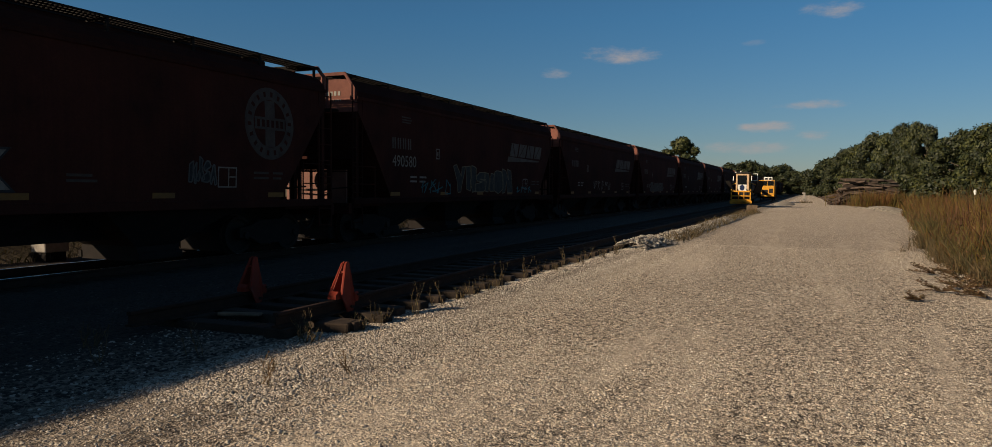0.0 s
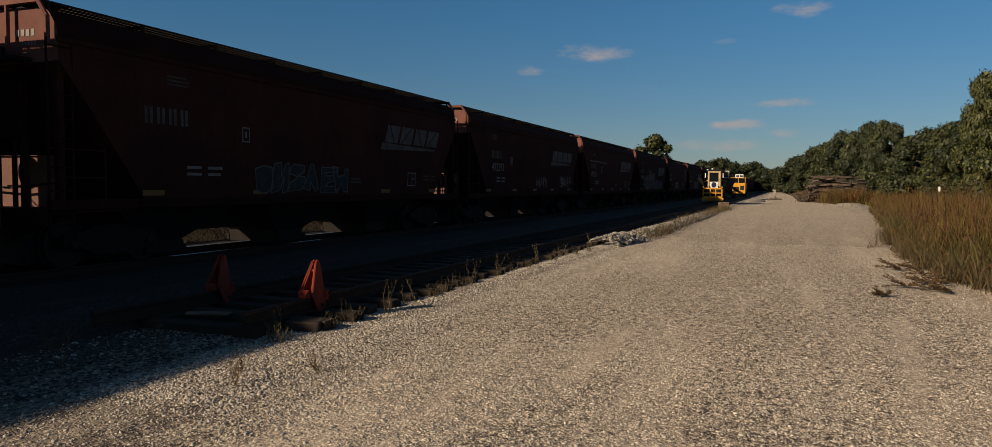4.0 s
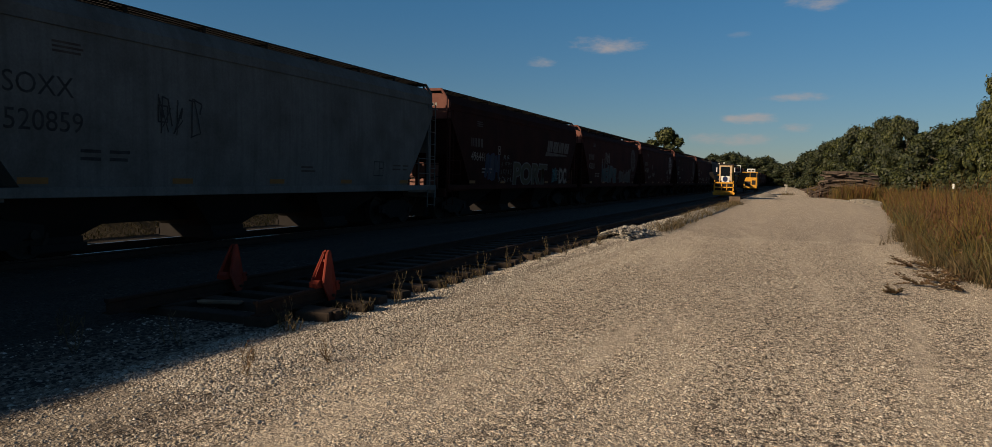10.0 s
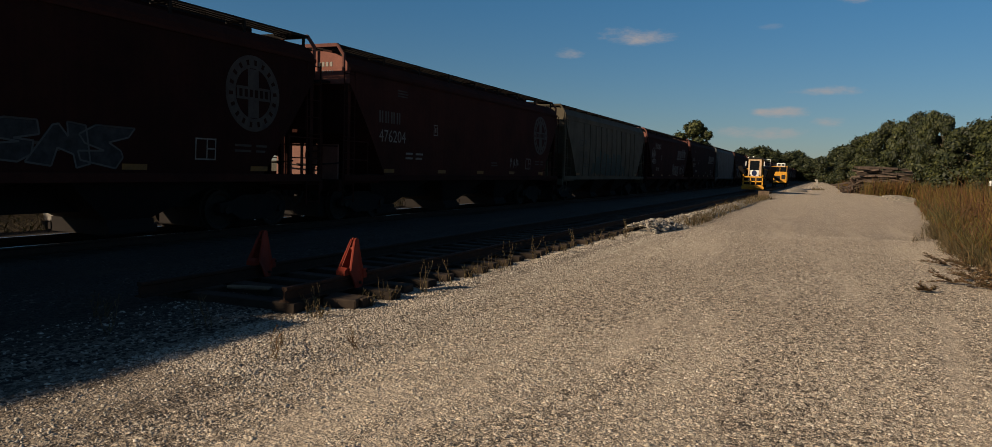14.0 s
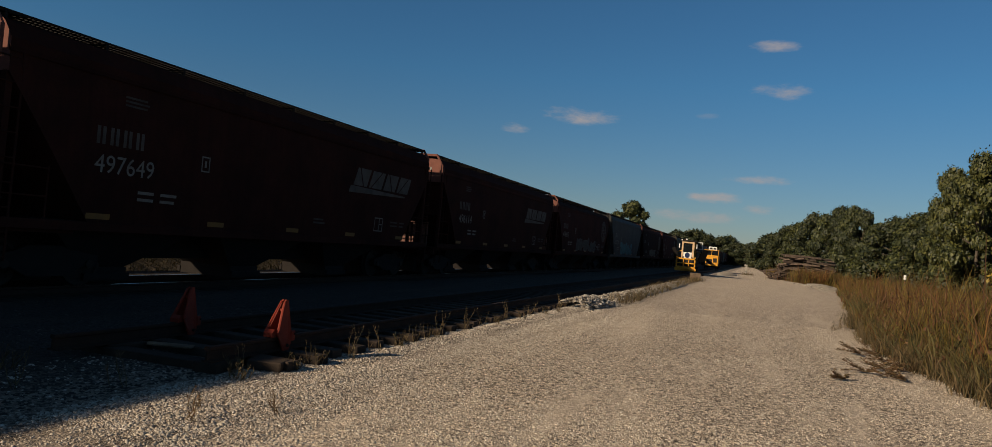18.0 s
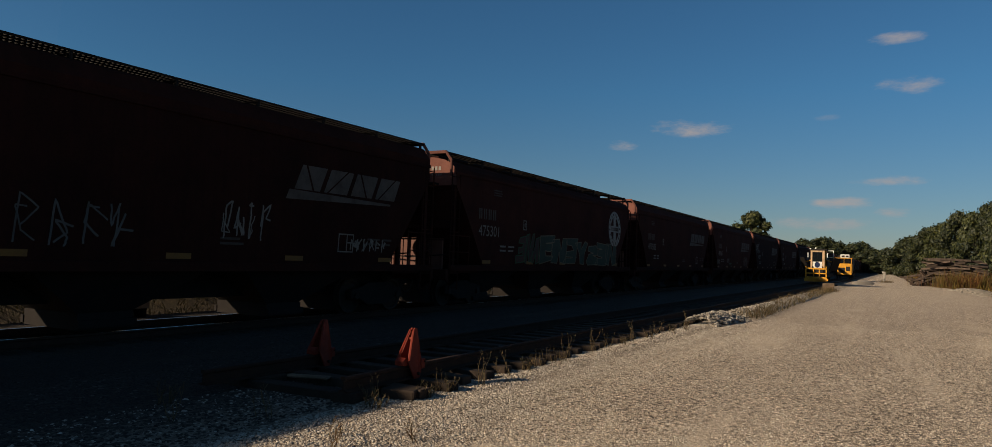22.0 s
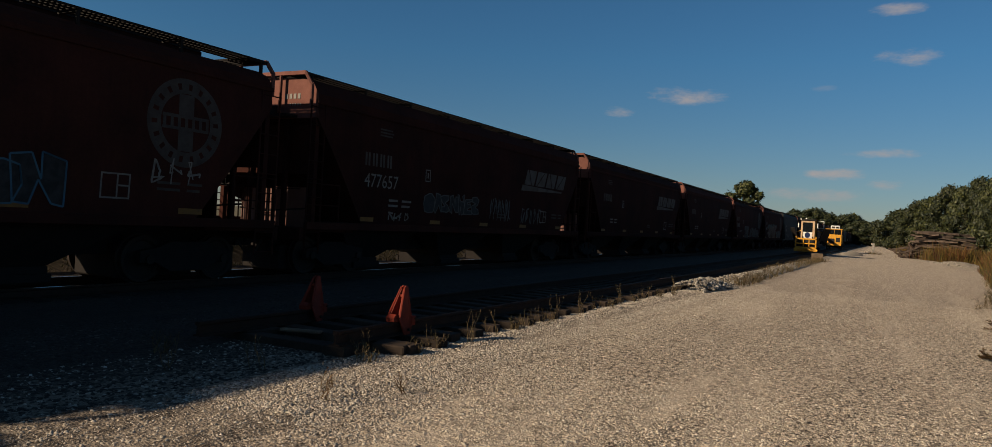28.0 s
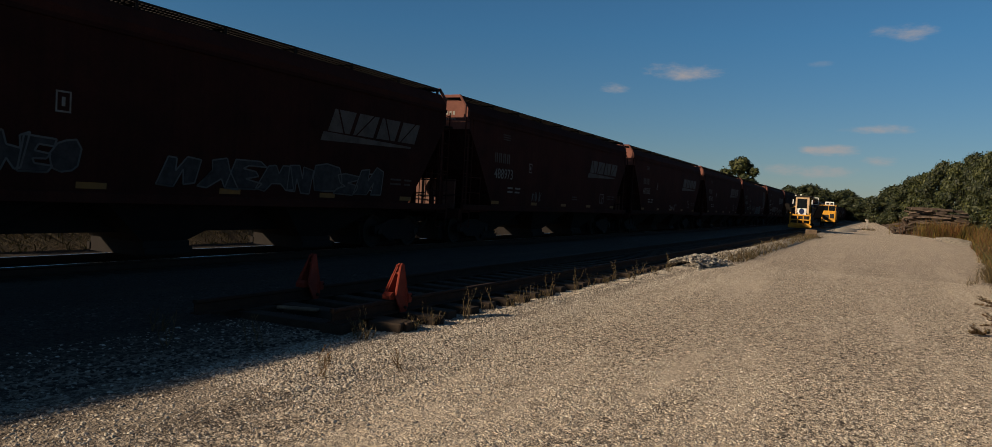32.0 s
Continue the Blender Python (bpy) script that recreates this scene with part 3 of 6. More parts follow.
# ---- covered hopper cars ----
def side_x(z):
    """Half width of the bowed side at a height over the rail."""
    t = (z - 2.65) / 1.5
    return 1.60 - 0.055 * t * t


BODY_END, SILL_Z, EAVE_Z = 8.27, 1.28, 4.12


def hopper_shell(round_roof):
    """Body and roof meshes of a covered hopper."""
    ys = [-BODY_END + 0.0, -8.0, -7.7, -7.4, -7.1, -6.8, -6.6, -6.45]
    ys = ys + [-4, -2, 0, 2, 4] + [-y for y in reversed(ys)]

    def low(y):
        t = (abs(y) - 6.45) / (BODY_END - 6.45)
        return SILL_Z if t <= 0 else SILL_Z + 2.45 * t
    bm = bmesh.new()
    rows = []
    for y in ys:
        zs = [low(y) + (EAVE_Z - low(y)) * i / 9 for i in range(10)]
        right = [(side_x(z), y, z) for z in zs]
        rows.append([bm.verts.new(p) for p in right] + [bm.verts.new((-x, yy, z)) for x, yy, z in reversed(right)])
    n = len(rows[0])
    for a, b in zip(rows, rows[1:]):
        for i in range(n):
            if i != 9:
                bm.faces.new((a[i], b[i], b[(i + 1) % n], a[(i + 1) % n]))
    for r in (rows[0], rows[-1]):
        for i in range(9):
            bm.faces.new((r[i], r[i + 1], r[n - 2 - i], r[n - 1 - i]))
    if round_roof:
        arc = [(1.547, EAVE_Z), (1.50, 4.27), (1.36, 4.42), (1.10, 4.53), (0.75, 4.60), (0.35, 4.635), (0, 4.645)]
    else:
        arc = [(1.547, EAVE_Z), (1.55, 4.30), (1.36, 4.58), (1.30, 4.63), (0.70, 4.70), (0, 4.72)]
    full = arc + [(-x, z) for x, z in reversed(arc[:-1])]
    rm = bmesh.new()
    a = [rm.verts.new((x, -BODY_END, z)) for x, z in full]
    b = [rm.verts.new((x, BODY_END, z)) for x, z in full]
    for i in range(len(full) - 1):
        rm.faces.new((a[i], b[i], b[i + 1], a[i + 1]))
    rm.faces.new(a)
    rm.faces.new(b[::-1])
    return bm, rm, arc


def build_hopper(name, label, material, round_roof, ribs=False):
    car = thing(name, label, "hopper car", "cars of the freight train")
    shell, roof, arc = hopper_shell(round_roof)
    lit_end = M_ENDLIT if material is M_BROWN else material
    for ob in (part("body", shell, material, car, smooth=False), part("roof", roof, material, car)):
        # flat ends above the slope sheets get a lighter red, sunlight painted in
        ob.data.materials.append(lit_end)
        for p in ob.data.polygons:
            if abs(p.normal.y) > 0.98:
                p.material_index = 1
    top = arc[-1][1]
    # eave rail where the side meets the roof
    for s in (-1, 1):
        bm = bmesh.new()
        slab(bm, [(s * 1.54, 4.07), (s * 1.585, 4.07), (s * 1.585, 4.15), (s * 1.54, 4.16)], "y", -BODY_END - 0.02, BODY_END + 0.02)
        part("eave_rail", bm, material, car)
        part("side_sill", boxes((s * 1.50, s * 1.62, -8.5, 8.5, 1.12, 1.30), bevel=0.01), material, car)
    if ribs:
        for s in (-1, 1):
            for i in range(11):
                y = -5.5 + 1.1 * i
                bm = bmesh.new()
                slab(bm, [(s * (side_x(z) + o), z) for o in (0, 0.035) for z in ((1.3, 2.2, 3.1, 4.1) if o == 0 else (4.1, 3.1, 2.2, 1.3))], "y", y - 0.03, y + 0.03)
                part("side_rib", bm, material, car)
    # roof hatch trough and its covers
    part("hatch_coaming", boxes((-0.32, 0.32, -7.4, 7.4, top - 0.04, top + 0.16)), material, car)
    for i in range(4):
        bm = bmesh.new()
        y = -5.55 + 3.7 * i
        slab(bm, [(-0.36, top + 0.14), (0.36, top + 0.14), (0.30, top + 0.23), (0, top + 0.26), (-0.30, top + 0.23)], "y", y - 1.8, y + 1.8)
        part("hatch_cover", bm, M_GALV, car)
    # grated walkways along both sides of the roof
    wz = 4.76 if round_roof else 4.80
    bracket = {-1: None, 1: None}
    for s in (-1, 1):
        bm = bmesh.new()
        for x in (0.72, 0.90, 1.08, 1.26):
            box(bm, s * x - 0.018, s * x + 0.018, -8.35, 8.35, wz - 0.035, wz)
        for i in range(186):
            y = -8.325 + 0.09 * i
            box(bm, s * 0.99 - 0.27, s * 0.99 + 0.27, y - 0.02, y + 0.02, wz - 0.028, wz - 0.006)
        part("walkway", bm, M_GALV, car)
        for i in range(9):
            y = -8.2 + 16.4 * i / 8
            if bracket[s] is None:
                bracket[s] = part("walkway_bracket", boxes((s * 1.22, s * 1.27, -0.03, 0.03, 4.36, wz - 0.02), (s * 0.72, s * 1.27, -0.03, 0.03, wz - 0.09, wz - 0.035)), M_GALV, car).data
            made = new("walkway_bracket", bracket[s]) if i else [c for c in car.children if c.data == bracket[s]][0]
            made.parent = car
            made.location = (0, y, 0)
        # end hoops of the walkway
        for e in (-1, 1):
            part("walkway_hoop", rods(((s * 1.44, e * 8.38, 4.0), (s * 1.44, e * 8.38, 4.5), 0.045), ((s * 1.44, e * 8.38, 4.48), (s * 1.22, e * 8.38, wz), 0.045), ((s * 1.22, e * 8.38, wz - 0.01), (s * 0.45, e * 8.38, wz - 0.01), 0.04), ((s * 0.45, e * 8.38, 4.0), (s * 0.45, e * 8.38, wz), 0.04), n=6), lit_end, car)
    for e in (-1, 1):
        bm = bmesh.new()
        for i in range(5):
            box(bm, -1.28, 1.28, e * 8.10 + 0.12 * i - 0.02 - 0.24, e * 8.10 + 0.12 * i + 0.02 - 0.24, wz - 0.05, wz - 0.012)
        for i in range(9):
            x = -1.26 + 0.315 * i
            box(bm, x - 0.015, x + 0.015, e * 8.10 - 0.28, e * 8.10 + 0.28, wz - 0.06, wz - 0.02)
        part("crossover_walkway", bm, M_GALV, car)
        part("end_beam", boxes((-1.24, 1.24, *sorted((e * 8.34, e * 8.42)), wz - 0.06, wz + 0.03)), lit_end, car)
        if e < 0:
            part("end_platform", boxes((-1.30, 0.95, -8.66, -8.30, 3.74, 3.80), (-1.25, 0.35, -8.42, -8.36, 3.80, 4.02), (-1.30, -1.22, -8.66, -8.36, 3.80, 4.10)), M_DARK, car)
            bm = bmesh.new()
            for x0, x1, z0, z1 in [(0.52 + 0.13 * i, 0.60 + 0.13 * i, 4.20, 4.32) for i in range(4)] + [(0.66 + 0.08 * i, 0.70 + 0.08 * i, 4.04, 4.09) for i in range(5)]:
                box(bm, x0, x1, -BODY_END - 0.008, -BODY_END + 0.004, z0, z1)
            tagged(part("end_lettering", bm, M_INK if material in (M_GREY, M_TAN) else M_EMBLEM, car), kind="stuff")
        # end structure under the slope
        part("end_deck", boxes((-1.52, 1.52, *sorted((e * 6.7, e * 8.62)), 1.06, 1.14)), material, car)
        part("end_sill", boxes((-1.55, 1.55, *sorted((e * 8.52, e * 8.66)), 0.86, 1.16), bevel=0.01), material, car)
        for s in (-1, 1):
            part("corner_post", boxes((s * 1.40, s * 1.52, e * 8.21 - 0.06, e * 8.21 + 0.06, 1.14, 3.75)), material, car)
            part("end_post", boxes((s * 0.52, s * 0.62, e * 8.21 - 0.05, e * 8.21 + 0.05, 1.14, 3.7)), material, car)
            bm = bmesh.new()
            y0, y1 = (e * 8.50, e * 8.02) if e * s < 0 else (e * 8.50, e * 7.98)
            for y in (y0, y1):
                rod(bm, (s * 1.56, y, 0.55), (s * 1.56, y, 4.1), 0.022, 6)
            for i in range(9):
                rod(bm, (s * 1.56, y0, 0.62 + 0.42 * i), (s * 1.56, y1, 0.62 + 0.42 * i), 0.014, 6)
            part("side_ladder", bm, material, car)
            part("hand_rail", rods(((s * 1.55, e * 7.35, 1.14), (s * 1.55, e * 7.35, 2.25), 0.018), ((s * 1.55, e * 7.35, 2.2), (s * 1.55, e * 8.5, 2.2), 0.016), ((s * 1.55, e * 7.35, 1.7), (s * 1.55, e * 8.5, 1.7), 0.016), n=6), material, car)
        part("end_rail", rods(((-1.45, e * 8.6, 2.05), (1.45, e * 8.6, 2.05), 0.018), ((-0.5, e * 8.6, 1.15), (-0.5, e * 8.6, 2.05), 0.016), ((0.5, e * 8.6, 1.15), (0.5, e * 8.6, 2.05), 0.016), n=6), material, car)
        # sheet added on the far side only, to block sun and sky
        bm = bmesh.new()
        slab(bm, [(e * 6.56, 1.42), (e * 6.9, 1.95), (e * 8.23, 1.95), (e * 8.23, 3.74)], "x", -1.49, -1.46)
        part("end_gusset", bm, material, car)
        # plate added across the end, to keep sun off the slope sheet
        part("end_plate", boxes((-1.45, 1.40, *sorted((e * 8.135, e * 8.16)), 2.42, 3.62)), material, car)
        # near-end web is coloured lighter, to look lit by the sun
        part("bolster_web", boxes((-1.42, 0.75, e * 7.62 - 0.03, e * 7.62 + 0.03, 1.14, 2.12)), material if e > 0 else M_TAN if material is M_GREY else M_WEBLIT, car, "pinkish paint with sunlight in its colour" if material is M_BROWN and e < 0 else "")
        for x in (-0.80, 0.05):
            part("end_strut", boxes((x - 0.03, x + 0.03, e * 8.02 - 0.03, e * 8.02 + 0.03, 1.14, 3.38)), material, car)
        part("brake_pipe", rods(((-1.2, e * 7.9, 1.55), (-0.3, e * 7.9, 1.50), 0.022), ((-0.3, e * 7.9, 1.50), (1.2, e * 7.9, 1.62), 0.022), n=6), M_DARK, car)
        # draw gear
        cp = part("coupler", boxes((-0.11, 0.11, *sorted((e * 8.4, e * 8.78)), 0.72, 0.92), (-0.17, 0.17, *sorted((e * 8.76, e * 8.99)), 0.66, 0.98), bevel=0.02), M_DARK, car)
        hose = part("air_hose", rods(((0.35, e * 8.62, 0.80), (0.38, e * 8.85, 0.52), 0.022), ((0.38, e * 8.85, 0.52), (0.36, e * 9.0, 0.44), 0.022), n=6), M_BLACK, car)
    bw = bmesh.new()
    lathe(bw, [(-8.66, 0.30), (-8.70, 0.30), (-8.70, 0.26), (-8.66, 0.26)], "y", 18, (-0.9, 0, 2.35))
    box(bw, -1.19, -0.61, -8.69, -8.67, 2.33, 2.37)
    box(bw, -0.92, -0.88, -8.69, -8.67, 2.06, 2.64)
    part("brake_wheel", bw, M_DARK, car)
    part("brake_cylinder", boxes((-1.3, -0.75, -7.55, -6.95, 1.16, 1.48), bevel=0.05), M_DARK, car)
    # centre sill, bays and their gates
    part("centre_sill", boxes((-0.36, 0.36, -8.4, 8.4, 0.52, 1.12)), M_DARK, car)
    for c in (-5.25, -0.85, 3.55):
        bm = bmesh.new()
        lo = [bm.verts.new((x, c + y, 0.36)) for x, y in ((-0.75, -0.52), (0.75, -0.52), (0.75, 0.52), (-0.75, 0.52))]
        hi = [bm.verts.new((x, c + y, 1.30)) for x, y in ((-1.52, -2.0), (1.52, -2.0), (1.52, 2.0), (-1.52, 2.0))]
        for i in range(4):
            bm.faces.new((lo[i], lo[(i + 1) % 4], hi[(i + 1) % 4], hi[i]))
        bm.faces.new(lo[::-1])
        bm.faces.new(hi)
        bay = part("hopper_bay", bm, M_DARK, car)
        part("outlet_gate", boxes((-0.80, 0.80, c - 0.54, c + 0.54, 0.07, 0.36), (-0.88, -0.80, c - 0.56, c + 0.56, 0.10, 0.24), (0.80, 0.88, c - 0.56, c + 0.56, 0.10, 0.24)), M_DARK, bay)
    # trucks
    for e in (-1, 1):
        c = e * 6.75
        bogie = part("truck", boxes((-0.95, 0.95, c - 0.16, c + 0.16, 0.42, 0.70), bevel=0.03), M_DARK, car)
        for s in (-1, 1):
            bm = bmesh.new()
            outline = [(-1.08, 0.40), (-1.08, 0.62), (-0.70, 0.68), (-0.42, 0.80), (0.42, 0.80), (0.70, 0.68), (1.08, 0.62), (1.08, 0.40), (0.74, 0.40), (0.40, 0.22), (-0.40, 0.22), (-0.74, 0.40)]
            slab(bm, [(c + y, z) for y, z in outline], "x", s * 0.98 - 0.06, s * 0.98 + 0.06)
            part("side_frame", bm, M_DARK, bogie)
            for w in (-0.88, 0.88):
                bm = bmesh.new()
                prof = [(s * 0.69, 0.49), (s * 0.72, 0.485), (s * 0.725, 0.455), (s * 0.83, 0.448), (s * 0.835, 0.38), (s * 0.79, 0.34), (s * 0.80, 0.12), (s * 0.86, 0.09), (s * 1.08, 0.085)]
                lathe(bm, prof, "x", 22, (0, c + w, 0.455))
                part("wheel", bm, M_WHEEL, bogie)
        part("brake_beam", boxes((-0.66, 0.66, c - 0.42, c + 0.42, 0.10, 0.44), bevel=0.03), M_DARK, bogie)
        part("inner_brake_gear", boxes((-0.62, 0.62, *sorted((e * 5.45, e * 5.85)), 0.08, 0.74), bevel=0.03), M_DARK, bogie)
        part("outer_brake_gear", boxes((-0.62, 0.62, *sorted((e * 7.75, e * 8.3)), 0.10, 0.70), bevel=0.03), M_DARK, bogie)
        for w in (-0.88, 0.88):
            part("axle", rods(((-0.69, c + w, 0.455), (0.69, c + w, 0.455), 0.075), n=8), M_DARK, bogie)
    return car


# ---- lettering and spray paint on the car sides ----
def text_mesh(words, size):
    """The built-in font as flat triangles: x along, y up, from the origin at lower left."""
    cu = bpy.data.curves.new("lettering", "FONT")
    cu.body, cu.size, cu.resolution_u = words, size, 3
    ob = bpy.data.objects.new("lettering", cu)
    scene.collection.objects.link(ob)
    me = bpy.data.meshes.new_from_object(ob)
    bpy.data.objects.remove(ob)
    bm = bmesh.new()
    bm.from_mesh(me)
    bpy.data.meshes.remove(me)
    return bm


def lay_on_side(bm, y0, z0, lift=0.006, squeeze=1.0):
    """Bends a flat sheet (x along, y up) onto the bowed car side that faces the road."""
    for v in bm.verts:
        a, b = v.co.x * squeeze, v.co.y
        v.co = Vector((side_x(z0 + b) + lift, y0 + a, z0 + b))
    return bm


def flat(bm, pts):
    bm.faces.new([bm.verts.new((x, y, 0)) for x, y in pts])
    return bm


def slant_logo(w=4.2):
    """A slanted emblem: four plain cut blocks over a tapering bar."""
    bm = bmesh.new()
    h, sl = 0.56, 0.26
    bw = (w - 0.45) / 4
    lean = lambda x, z: (x + sl * z / h, 0.24 + z)
    for i in range(4):
        x0, x1 = 0.25 + i * (bw + 0.02), 0.25 + i * (bw + 0.02) + bw - 0.12
        # each block is cut once across the corner, this way and that
        lo, hi = (0.16, 0.74) if i % 2 else (0.74, 0.16)
        xa, xb, g = x0 + (x1 - x0) * lo, x0 + (x1 - x0) * hi, 0.03
        flat(bm, [lean(x0, 0), lean(xa - g, 0), lean(xb - g, h), lean(x0, h)])
        flat(bm, [lean(xa + g, 0), lean(x1, 0), lean(x1, h), lean(xb + g, h)])
    flat(bm, [(0, 0.0), (w - 0.45, 0.10), (w - 0.41, 0.15), (0.10, 0.22)])
    return bm


def cross_logo(r=0.84, k=54):
    """A round emblem: a broad pale ring round a pale cross; the small dark marks on it are left bare."""
    bm = bmesh.new()
    at = lambda t, q: (math.cos(t) * r * q, math.sin(t) * r * q)
    for i in range(k):
        t, u = 2 * math.pi * i / k, 2 * math.pi * (i + 1) / k
        spans = ((0.66, 0.75), (0.89, 1.0)) if i % 3 == 0 else ((0.66, 1.0),)
        for lo, hi in spans:
            flat(bm, [at(t, lo), at(t, hi), at(u, hi), at(u, lo)])
    w = 0.20 * r
    for s in (-1, 1):
        flat(bm, [(-w * s, 0.17 * r * s), (w * s, 0.17 * r * s), (w * s, 0.64 * r * s), (-w * s, 0.64 * r * s)])
        flat(bm, [(-0.62 * r * s, 0.10 * r * s), (0.62 * r * s, 0.10 * r * s), (0.62 * r * s, 0.17 * r * s), (-0.62 * r * s, 0.17 * r * s)])
    for i in range(7):
        x = (-0.60 + 0.19 * i) * r
        flat(bm, [(x, -0.10 * r), (x + 0.075 * r, -0.10 * r), (x + 0.075 * r, 0.10 * r), (x, 0.10 * r)])
    return bm


def bars(rows, bm=None):
    """Unreadable small print as plain bars: x0, x1, y0, y1."""
    bm = bm or bmesh.new()
    for x0, x1, y0, y1 in rows:
        flat(bm, [(x0, y0), (x1, y0), (x1, y1), (x0, y1)])
    return bm


def ribbon(bm, pts, w):
    """A painted stroke through flat points."""
    prev = None
    for i, p in enumerate(pts):
        q, o = pts[min(i + 1, len(pts) - 1)], pts[max(i - 1, 0)]
        d = Vector((q[0] - o[0], q[1] - o[1]))
        d = d.normalized() if d.length > 1e-6 else Vector((1.0, 0.0))
        n = Vector((-d.y, d.x)) * w / 2
        pair = (bm.verts.new((p[0] + n.x, p[1] + n.y, 0)), bm.verts.new((p[0] - n.x, p[1] - n.y, 0)))
        if prev:
            bm.faces.new((prev[0], pair[0], pair[1], prev[1]))
        prev = pair


def scrawl(seed, w, h, letters, width, jag=0.5):
    """Hand-sprayed strokes that no one can read."""
    rnd = random.Random(seed)
    bm = bmesh.new()
    for k in range(letters):
        cx = w * (k + 0.5) / letters
        hw = 0.5 * w / letters
        for s in range(2):
            pts = []
            keys = [(cx + rnd.uniform(-hw, hw), h * rnd.uniform(0.0, 1.0)) for _ in range(4)]
            if s == 0:
                keys[0], keys[1] = (cx - hw * 0.6, rnd.uniform(0, .12) * h), (cx - hw * 0.4, rnd.uniform(.85, 1) * h)
            for (ax, ay), (bx, by) in zip(keys, keys[1:]):
                for i in range(5):
                    t = i / 5
                    t = t * t * (3 - 2 * t)
                    pts.append((ax + (bx - ax) * t + rnd.uniform(-1, 1) * 0.02 * jag, ay + (by - ay) * t))
            ribbon(bm, pts, width * rnd.uniform(0.7, 1.2))
    return bm


# blocky sprayed shapes in a unit cell, none of them a real letter
SPRAY_SHAPES = [
    [(0, 0), (.24, 0), (.28, .32), (.70, .34), (.74, 0), (1, 0), (.82, .96), (.62, 1), (.5, .62), (.40, 1), (.16, .97)],
    [(0, 0), (.96, .02), (.90, .27), (.42, .28), (.42, .42), (.86, .44), (.82, .66), (.42, .66), (.40, .76), (1, .80), (.94, 1), (.02, .96)],
    [(0, 0), (.34, .02), (.60, .52), (.62, 0), (.98, .04), (1, .96), (.68, 1), (.42, .50), (.40, 1), (.04, .94)],
    [(.10, .05), (.42, -.02), (.80, .02), (1, .24), (.98, .70), (.78, .98), (.40, 1), (.10, .88), (-.02, .50)],
    [(.34, 0), (.66, 0), (.70, .40), (1.02, .94), (.72, 1), (.50, .62), (.28, 1), (-.02, .90), (.32, .40)],
    [(0, .04), (.72, 0), (.98, .20), (.90, .46), (.46, .58), (.96, .66), (.92, .92), (.30, 1), (.04, .80), (.10, .56), (.54, .42), (.02, .30)],
]


def spray_shapes(seed, w, h, count):
    """A row of slanted sprayed shapes that overlap a little, as flat outlines."""
    rnd = random.Random(seed)
    cell = w / count
    slant = rnd.uniform(-0.12, 0.22)
    rows, before = [], -1
    for k in range(count):
        kind = rnd.choice([i for i in range(len(SPRAY_SHAPES)) if i != before])
        before = kind
        wide, tall = cell * rnd.uniform(1.02, 1.30), h * rnd.uniform(0.74, 1.0)
        x0, z0, bow = cell * k, h * rnd.uniform(-0.02, 0.06), rnd.uniform(-0.10, 0.10)
        turned = rnd.random() < 0.35
        over = rnd.random() < 0.5
        pts = [((1 - u if turned else u) + rnd.uniform(-0.11, 0.11), (1 - v if over else v) + rnd.uniform(-0.07, 0.07)) for u, v in SPRAY_SHAPES[kind]]
        if turned != over:
            pts.reverse()
        rows.append([(x0 + wide * (u + bow * (v - v * v)) + slant * tall * (v - 0.5), max(-0.02, z0 + tall * v)) for u, v in pts])
    return rows


def spray_fill(rows):
    bm = bmesh.new()
    for pts in rows:
        bm.faces.new([bm.verts.new((x, z, 0)) for x, z in pts])
    return bm


def spray_edges(rows, width):
    bm = bmesh.new()
    for pts in rows:
        loop = pts + pts[:2]
        for a, b in zip(loop, loop[1:]):
            ribbon(bm, [a, ((a[0] + b[0]) / 2, (a[1] + b[1]) / 2), b], width)
    return bm


def spray_cloud(seed, w, h):
    """Round puffs of paint behind a row of shapes."""
    rnd = random.Random(seed)
    bm = bmesh.new()
    n = int(w / 0.42)
    for i in range(n):
        x, r = w * (i + 0.5) / n, rnd.uniform(0.20, 0.34)
        z = h - r - rnd.uniform(0, 0.22) if rnd.random() < 0.75 else rnd.uniform(r, h - r)
        flat(bm, [(x + r * math.cos(0.4 * k * math.pi / 2.4), z + r * math.sin(0.4 * k * math.pi / 2.4)) for k in range(12)])
    return bm


def fat_words(words, w, h, grow):
    """Sprayed words fitted to a width and height; grow fattens them for the outline beneath."""
    cu = bpy.data.curves.new("lettering", "FONT")
    cu.body, cu.size, cu.resolution_u, cu.offset = words, 1.0, 5, 0.03 + grow
    ob = bpy.data.objects.new("lettering", cu)
    scene.collection.objects.link(ob)
    me = bpy.data.meshes.new_from_object(ob)
    bpy.data.objects.remove(ob)
    bm = bmesh.new()
    bm.from_mesh(me)
    bpy.data.meshes.remove(me)
    wide = 0.66 * len(words)
    for v in bm.verts:
        v.co = Vector((v.co.x * w / wide, v.co.y * h / 0.72, 0))
    return bm


